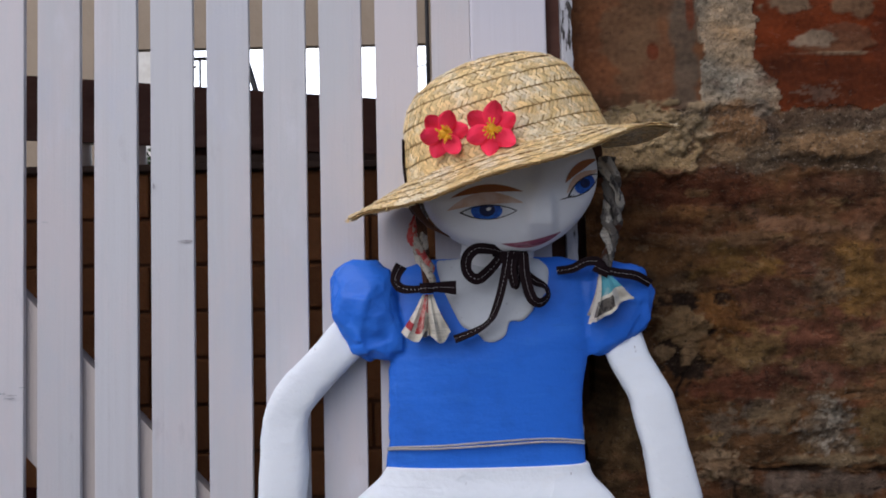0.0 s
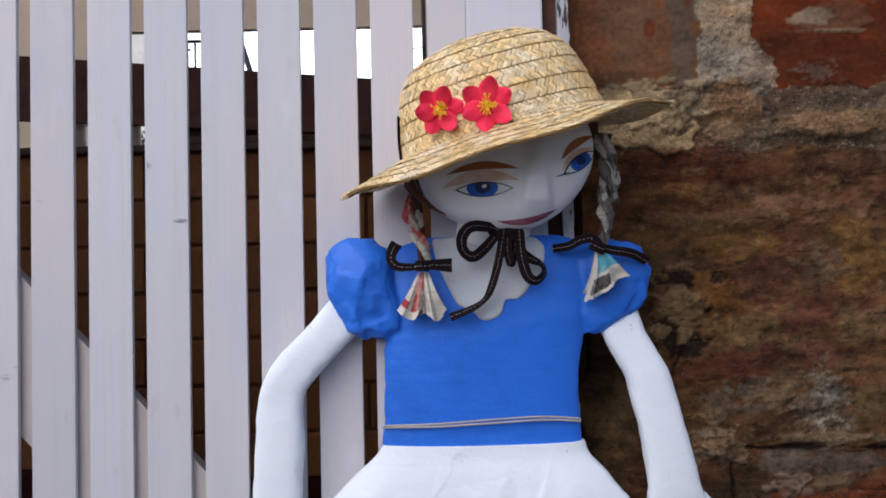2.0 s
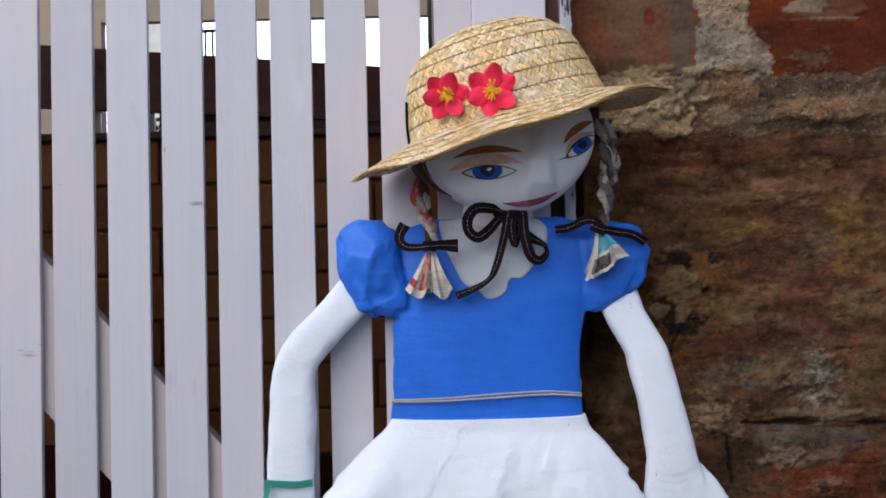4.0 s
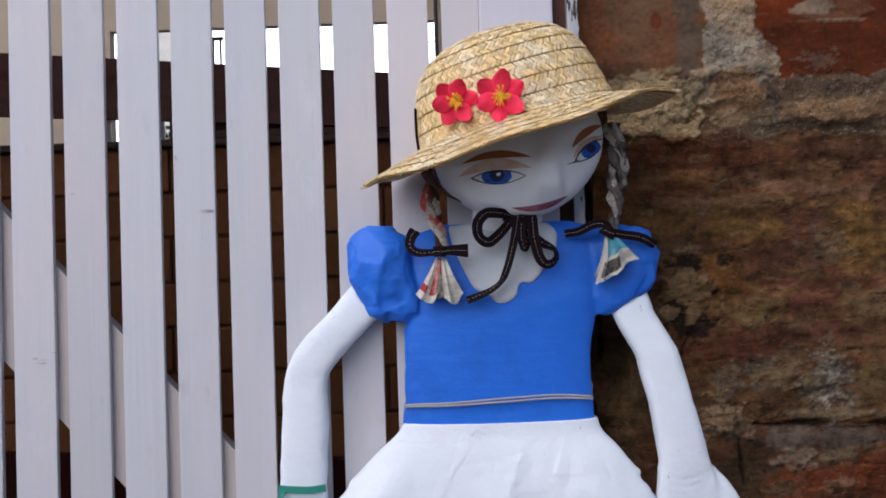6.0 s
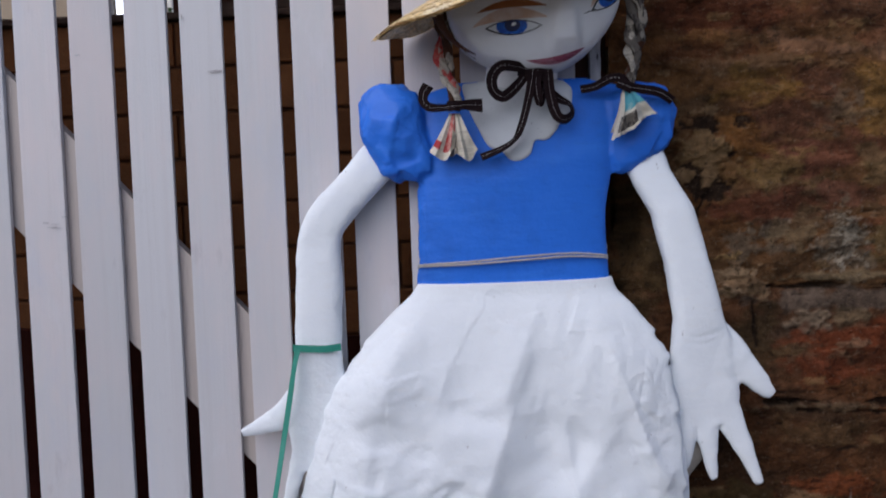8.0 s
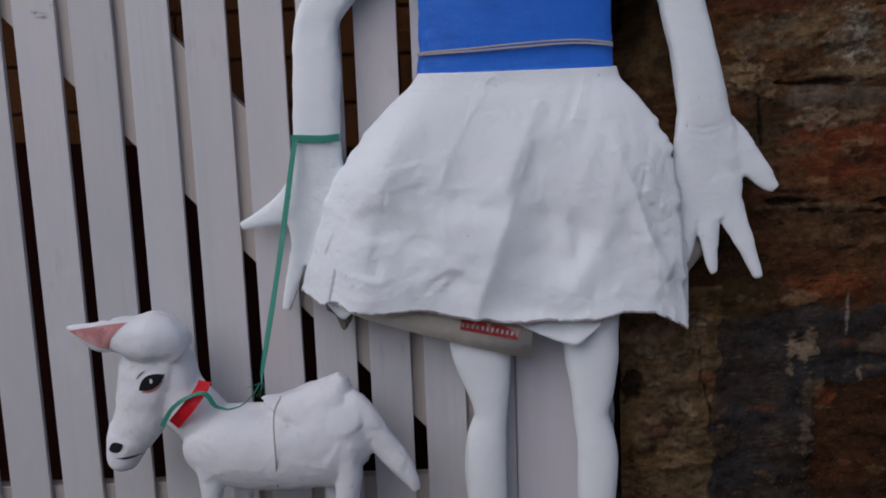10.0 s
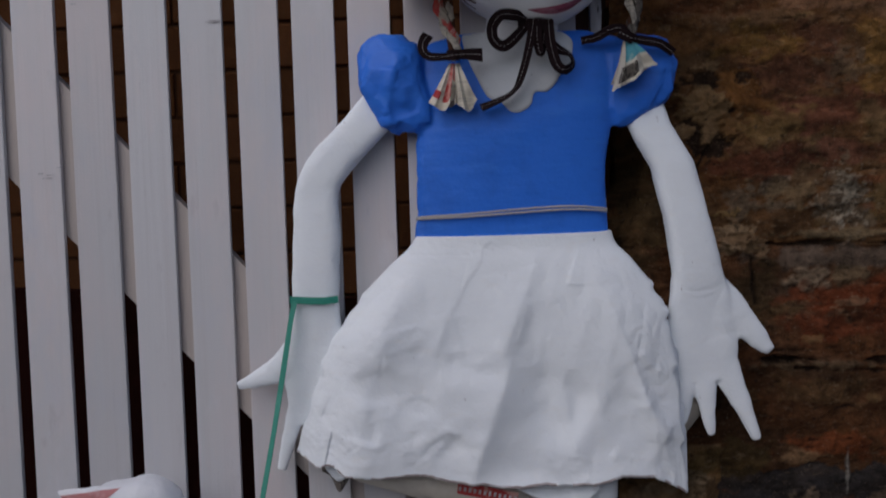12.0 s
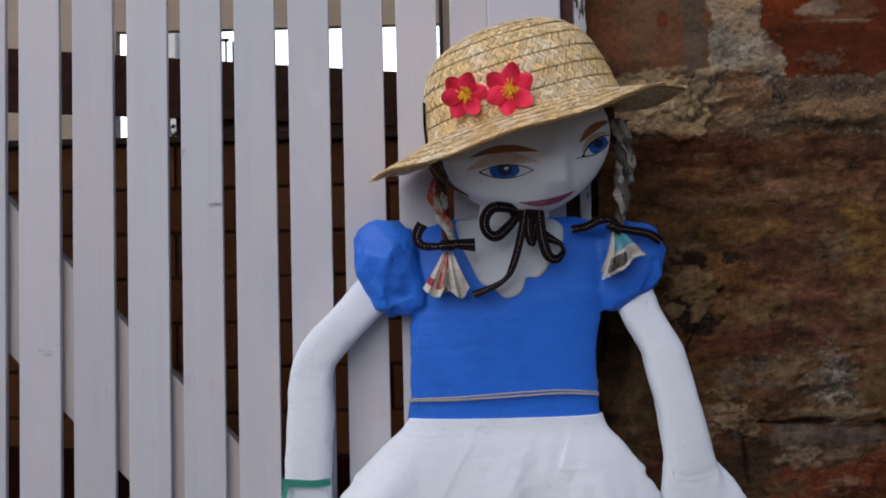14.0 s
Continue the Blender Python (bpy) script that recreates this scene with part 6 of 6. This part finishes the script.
bow_tail = ("tail", [(0.0820, -0.0960, 0.8760), (0.0790, -0.1000, 0.8590), (0.0740, -0.1000, 0.8370), (0.0670, -0.0940, 0.8130), (0.0590, -0.0880, 0.7980), (0.0440, -0.0880, 0.7880), (0.0200, -0.0880, 0.7790)], [0, 0, 15, 30, 62, 50, 30], [0.0104, 0.0099, 0.0093, 0.0093, 0.0099, 0.0099, 0.0099])
bow_loop_small = ("loop", [(0.0880, -0.0940, 0.8750), (0.0850, -0.1000, 0.8560), (0.0890, -0.0980, 0.8380), (0.0930, -0.0920, 0.8560), (0.0910, -0.0900, 0.8720)], [10, 20, 40, 30, 10], 0.0110)
bow_loop_long = ("loop", [(0.0990, -0.0940, 0.8740), (0.1000, -0.1000, 0.8490), (0.1060, -0.1000, 0.8250), (0.1160, -0.0960, 0.8180), (0.1260, -0.0880, 0.8250), (0.1240, -0.0840, 0.8360), (0.1100, -0.0840, 0.8440), (0.0960, -0.0860, 0.8560)], [0, 0, 0, 25, 55, 55, 20, 0], [0.0116, 0.0123, 0.0121, 0.0110, 0.0104, 0.0104, 0.0110, 0.0110])
bow_knot = ("knot", [(0.0700, -0.0900, 0.8700), (0.0840, -0.0970, 0.8680), (0.1010, -0.0920, 0.8680)], [10, 0, 0], 0.0127)
bow_band = ("band", [(0.0660, -0.0840, 0.8780), (0.0850, -0.0940, 0.8750), (0.1040, -0.0880, 0.8740)], [0, 0, 0], 0.0137)
ribbon_thing("neck_bow", "dark brown ribbon bow with white stitching at the neck", [bow_loop_big, bow_tail, bow_loop_small, bow_loop_long, bow_knot, bow_band])
ribbon_thing("plait_ribbon", "dark brown stitched ribbon tied round the newspaper plait", [
    ("tail", [(-0.0380, -0.0920, 0.8630), (-0.0430, -0.0980, 0.8540), (-0.0440, -0.1020, 0.8440), (-0.0370, -0.1020, 0.8370), (-0.0230, -0.1020, 0.8360), (-0.0090, -0.1020, 0.8370)], [0, 10, 0, -10, 0, 0], [0.0135, 0.0125, 0.0105, 0.0100, 0.0085, 0.0070]),
    ("tail", [(-0.0180, -0.1000, 0.8370), (0.0010, -0.1040, 0.8380), (0.0230, -0.1000, 0.8370)], [0, 8, -12], [0.0080, 0.0110, 0.0160]),
    ("knot", [(-0.0170, -0.1040, 0.8370), (-0.0090, -0.1070, 0.8370), (-0.0020, -0.1040, 0.8370)], [10, 0, 10]),
], 0.0120)
ribbon_thing("plait_ribbon", "dark brown stitched ribbon tied round the pale plait", [
    ("tail", [(0.1390, -0.0720, 0.8540), (0.1550, -0.0800, 0.8560), (0.1700, -0.0880, 0.8630), (0.1830, -0.0900, 0.8630), (0.1900, -0.0920, 0.8550)], [10, 0, -10, 10, 20], [0.0095, 0.0100, 0.0105, 0.0100, 0.0085]),
    ("tail", [(0.1830, -0.0920, 0.8550), (0.2050, -0.0880, 0.8500), (0.2270, -0.0840, 0.8460), (0.2460, -0.0700, 0.8370)], [0, 0, 0, 20], [0.0085, 0.0105, 0.0108, 0.0100]),
    ("knot", [(0.1780, -0.0960, 0.8580), (0.1850, -0.0980, 0.8540), (0.1940, -0.0960, 0.8500)], [0, 0, 0]),
], 0.0122)

waist = thing("waist_string", "grey twine tied twice round the dress at the waist", "string")
for dz in (0.0, 0.004):
    bm = bmesh.new()
    pts = []
    for u, px_z in ((-0.0600, 0.650), (-0.052, 0.652), (0.0, 0.654), (0.06, 0.657), (0.12, 0.659), (0.158, 0.656), (0.1685, 0.654)):
        ye = -0.033 - 0.036 * max(0.0, 1 - ((u - 0.057) / 0.121) ** 2) ** 0.42
        pts.append((u, ye - 0.0005, px_z + dz * (0.75 + 0.25 * math.sin(u * 20)), 0.0012, 0.0012))
    tube(bm, pts, 0, 8, 60)
    hang_flat(part("strand", bm, STRING, waist).data)

lead = thing("lead_ribbon", "green satin ribbon from the doll's wrist down to the lamb", "ribbon")
bm = bmesh.new()
strip(bm, [(-0.2120, -0.0690, 0.5600), (-0.1920, -0.0720, 0.5590), (-0.1720, -0.0720, 0.5580), (-0.1550, -0.0660, 0.5590)], 0.0088, 0.001, 20)
hang_flat(part("wrist_band", bm, GREEN, lead, smooth=False).data, 0.3)
bm = bmesh.new()
strip(bm, [(-0.2050, -0.0740, 0.5590), (-0.2100, -0.0760, 0.5370), (-0.2190, -0.0800, 0.4840), (-0.2330, -0.0900, 0.4050), (-0.2480, -0.0960, 0.3320), (-0.2580, -0.0980, 0.2850), (-0.2600, -0.0980, 0.2670)], 0.0068, 0.001, 60, twist=[10, 30, 15, 30, 25, 50, 76])
hang_flat(part("strand", bm, GREEN, lead, smooth=False).data, 0.3)
bm = bmesh.new()
strip(bm, [(-0.2990, -0.1100, 0.2415), (-0.3130, -0.1120, 0.2470), (-0.3210, -0.1130, 0.2600), (-0.3290, -0.1140, 0.2640), (-0.3440, -0.1160, 0.2600), (-0.3630, -0.1160, 0.2470), (-0.3790, -0.1120, 0.2240)], [0.0018, 0.0045, 0.0060, 0.0042, 0.0042, 0.0050, 0.0056], 0.001, 48, twist=[60, 20, 10, 30, 30, 10, 10])
part("slack_end", bm, GREEN, lead, smooth=False)
bm = bmesh.new()
tube(bm, [(-0.2620, -0.0990, 0.2690, 0.0008, 0.0008), (-0.2700, -0.1050, 0.2570, 0.0007, 0.0007), (-0.2830, -0.1090, 0.2460, 0.0008, 0.0008), (-0.2990, -0.1100, 0.2415, 0.0012, 0.0010)], 0, 6, 24)
for a, b in (((-0.2590, -0.0980, 0.2700), (-0.2800, -0.0960, 0.2620)), ((-0.2590, -0.0980, 0.2700), (-0.2680, -0.0970, 0.2520)), ((-0.2590, -0.0980, 0.2700), (-0.2580, -0.0980, 0.2530)), ((-0.2600, -0.0980, 0.2710), (-0.2640, -0.0990, 0.2510))):
    tube(bm, [(*a, 0.0006, 0.0006), (*((Vector(a) + Vector(b)) / 2 + Vector((0.002, 0, 0.001))), 0.0004, 0.0004), (*b, 0.0003, 0.0003)], 0, 5, 8)
part("frayed_thread", bm, GREEN, lead)

# ---- the lamb: one mesh ----
LAMB = [WOOL, PINK, INK_BLACK, INK_WHITE, STRING]
lamb_bm = bmesh.new()
LY = -0.068
tube(lamb_bm, [(-0.3610, -0.0680, 0.1990, 0.020, 0.026), (-0.3470, -0.0680, 0.1940, 0.038, 0.036), (-0.3160, -0.0680, 0.1850, 0.050, 0.044), (-0.2600, -0.0680, 0.1790, 0.054, 0.046), (-0.2080, -0.0680, 0.1820, 0.057, 0.044), (-0.1740, -0.0680, 0.1890, 0.060, 0.038), (-0.1520, -0.0680, 0.1840, 0.046, 0.032), (-0.1340, -0.0680, 0.1790, 0.020, 0.020)], 0, 28, 48, 2.2, 0.002, 25)
tube(lamb_bm, [(-0.3190, -0.0680, 0.1890, 0.034, 0.034), (-0.3450, -0.0680, 0.2180, 0.034, 0.032), (-0.3670, -0.0700, 0.2480, 0.033, 0.030), (-0.3820, -0.0700, 0.2770, 0.030, 0.028)], 0, 20, 20, 2.2, 0.001, 30)
tube(lamb_bm, [(-0.3920, -0.0700, 0.3380, 0.014, 0.014), (-0.3920, -0.0720, 0.3190, 0.034, 0.030), (-0.3960, -0.0730, 0.2890, 0.041, 0.034), (-0.4010, -0.0740, 0.2650, 0.040, 0.033), (-0.4150, -0.0780, 0.2280, 0.033, 0.028), (-0.4340, -0.0820, 0.1940, 0.025, 0.023), (-0.4420, -0.0820, 0.1700, 0.018, 0.018), (-0.4440, -0.0820, 0.1600, 0.006, 0.008)], 0, 28, 44, 2.2, 0.001, 40)
tube(lamb_bm, [(-0.2850, -0.070, 0.186, 0.040, 0.036), (-0.2600, -0.070, 0.190, 0.042, 0.038), (-0.2280, -0.070, 0.195, 0.042, 0.038), (-0.1900, -0.070, 0.204, 0.041, 0.034), (-0.1680, -0.070, 0.208, 0.040, 0.028), (-0.1520, -0.073, 0.200, 0.034, 0.024), (-0.1400, -0.076, 0.190, 0.026, 0.018)], 0, 24, 30, 2.0)
tube(lamb_bm, [(-0.1980, -0.070, 0.208, 0.080, 0.036), (-0.1860, -0.070, 0.233, 0.044, 0.028), (-0.1740, -0.070, 0.253, 0.022, 0.020), (-0.1660, -0.070, 0.2675, 0.008, 0.011)], 0, 16, 16, 2.0)
tube(lamb_bm, [(-0.3760, -0.072, 0.318, 0.018, 0.024), (-0.3720, -0.070, 0.297, 0.022, 0.027), (-0.3680, -0.070, 0.272, 0.024, 0.029), (-0.3590, -0.068, 0.248, 0.024, 0.028), (-0.3450, -0.068, 0.222, 0.026, 0.028)], 0, 20, 20, 2.2)
# woolly cap and ear
tube(lamb_bm, [(-0.4440, -0.0970, 0.3320, 0.012, 0.012), (-0.4270, -0.0930, 0.3320, 0.021, 0.024), (-0.4050, -0.0870, 0.3270, 0.0270, 0.032), (-0.3850, -0.0830, 0.3260, 0.0290, 0.033), (-0.3710, -0.0800, 0.3190, 0.026, 0.029), (-0.3600, -0.0760, 0.3060, 0.018, 0.022)], 0, 28, 30, 2.6, 0.001, 40)
tube(lamb_bm, [(-0.4280, -0.1000, 0.3330, 0.019, 0.010), (-0.4450, -0.1040, 0.3330, 0.0185, 0.0085), (-0.4620, -0.1020, 0.3370, 0.0130, 0.007), (-0.4760, -0.0990, 0.3410, 0.0075, 0.005), (-0.4850, -0.0970, 0.3435, 0.0035, 0.003), (-0.4880, -0.0970, 0.3440, 0.0020, 0.002)], 0, 16, 24, 2.2, 0.0006, 60)
# legs and tail
for lx, ly in ((-0.335, LY - 0.020), (-0.305, LY + 0.020), (-0.188, LY + 0.020), (-0.168, LY - 0.020)):
    tube(lamb_bm, [(lx, ly, 0.185, 0.022, 0.018), (lx + 0.004, ly, 0.15, 0.017, 0.015), (lx, ly, 0.10, 0.012, 0.012), (lx + 0.002, ly, 0.05, 0.010, 0.010), (lx - 0.002, ly - 0.003, 0.0, 0.014, 0.014)], 0, 16, 24, 2.2, 0.001, 40)
tube(lamb_bm, [(-0.1620, -0.0760, 0.2420, 0.014, 0.012), (-0.1450, -0.0800, 0.2230, 0.017, 0.014), (-0.1200, -0.0800, 0.1840, 0.0165, 0.012), (-0.0980, -0.0800, 0.1530, 0.014, 0.010), (-0.0800, -0.0800, 0.1210, 0.006, 0.005)], 0, 14, 24, 2.2, 0.001, 50)
body_bm = lamb_bm
lamb_bm = fused(body_bm, 0.0026, 3, 0, 0.0008, 40)
lamb_bm.normal_update()
for v in lamb_bm.verts:
    v.co += v.normal * (0.0034 * facet(v.co, 20, 5.0) + 0.0006 * facet(v.co, 70, 9.0))
ls = Surface(lamb_bm)
xz = lambda p: (p[0], p[2])
ear = [(-0.4830, 0.3415), (-0.4640, 0.3450), (-0.4380, 0.3485), (-0.4110, 0.3500), (-0.4200, 0.3430), (-0.4290, 0.3330), (-0.4340, 0.3190), (-0.4480, 0.3235), (-0.4660, 0.3320)]
paint(lamb_bm, [(a[0] + (b[0] - a[0]) * k / 5, a[1] + (b[1] - a[1]) * k / 5) for a, b in zip(ear, ear[1:] + ear[:1]) for k in range(5)], ls, 1, 0.0008)
paint_lens(lamb_bm, xz((-0.4010, -0.1100, 0.2650)), xz((-0.3750, -0.1100, 0.2780)), 0.003, 0.006, ls, 1, 0.0006)
paint_lens(lamb_bm, xz((-0.4040, -0.1100, 0.2680)), xz((-0.3730, -0.1100, 0.2850)), 0.0095, 0.0075, ls, 2, 0.0010)
paint(lamb_bm, oval_outline(xz((-0.3880, -0.1100, 0.2790)), 0.0018, 0.003), ls, 3, 0.0016, 1, 0, LY)
paint_lens(lamb_bm, xz((-0.4070, -0.1100, 0.2800)), xz((-0.3940, -0.1100, 0.2920)), 0.0015, 0.0, ls, 2, 0.0008)
paint_lens(lamb_bm, xz((-0.4500, -0.1050, 0.1920)), xz((-0.4300, -0.1050, 0.2000)), 0.0065, 0.0065, ls, 2, 0.0008)
paint_lens(lamb_bm, xz((-0.4410, -0.1050, 0.1830)), xz((-0.4110, -0.1050, 0.1850)), 0.000, 0.003, ls, 2, 0.0008)
ls.done()
tube(lamb_bm, [(-0.2360, -0.1080, 0.2550, 0.0009, 0.0009), (-0.2440, -0.1170, 0.2330, 0.0009, 0.0009), (-0.2450, -0.1170, 0.1810, 0.0009, 0.0009), (-0.2490, -0.1000, 0.1390, 0.0009, 0.0009)], 4, 6, 20)
lamb = new("lamb_figure", mesh_of("lamb_figure", lamb_bm, LAMB))
tagged(lamb, "white papier mache lamb with a pink ear and painted eye", "lamb figure")
collar = thing("lamb_collar", "bright red ribbon collar round the lamb's neck", "collar")
bm = bmesh.new()
strip(bm, [(-0.3290, -0.0940, 0.2720), (-0.3310, -0.1040, 0.2650), (-0.3400, -0.1110, 0.2530), (-0.3540, -0.1100, 0.2370), (-0.3680, -0.1000, 0.2220)], 0.0150, 0.0015, 24, twist=[0, 10, 10, 0, 0])
part("band", bm, RED, collar, smooth=False)
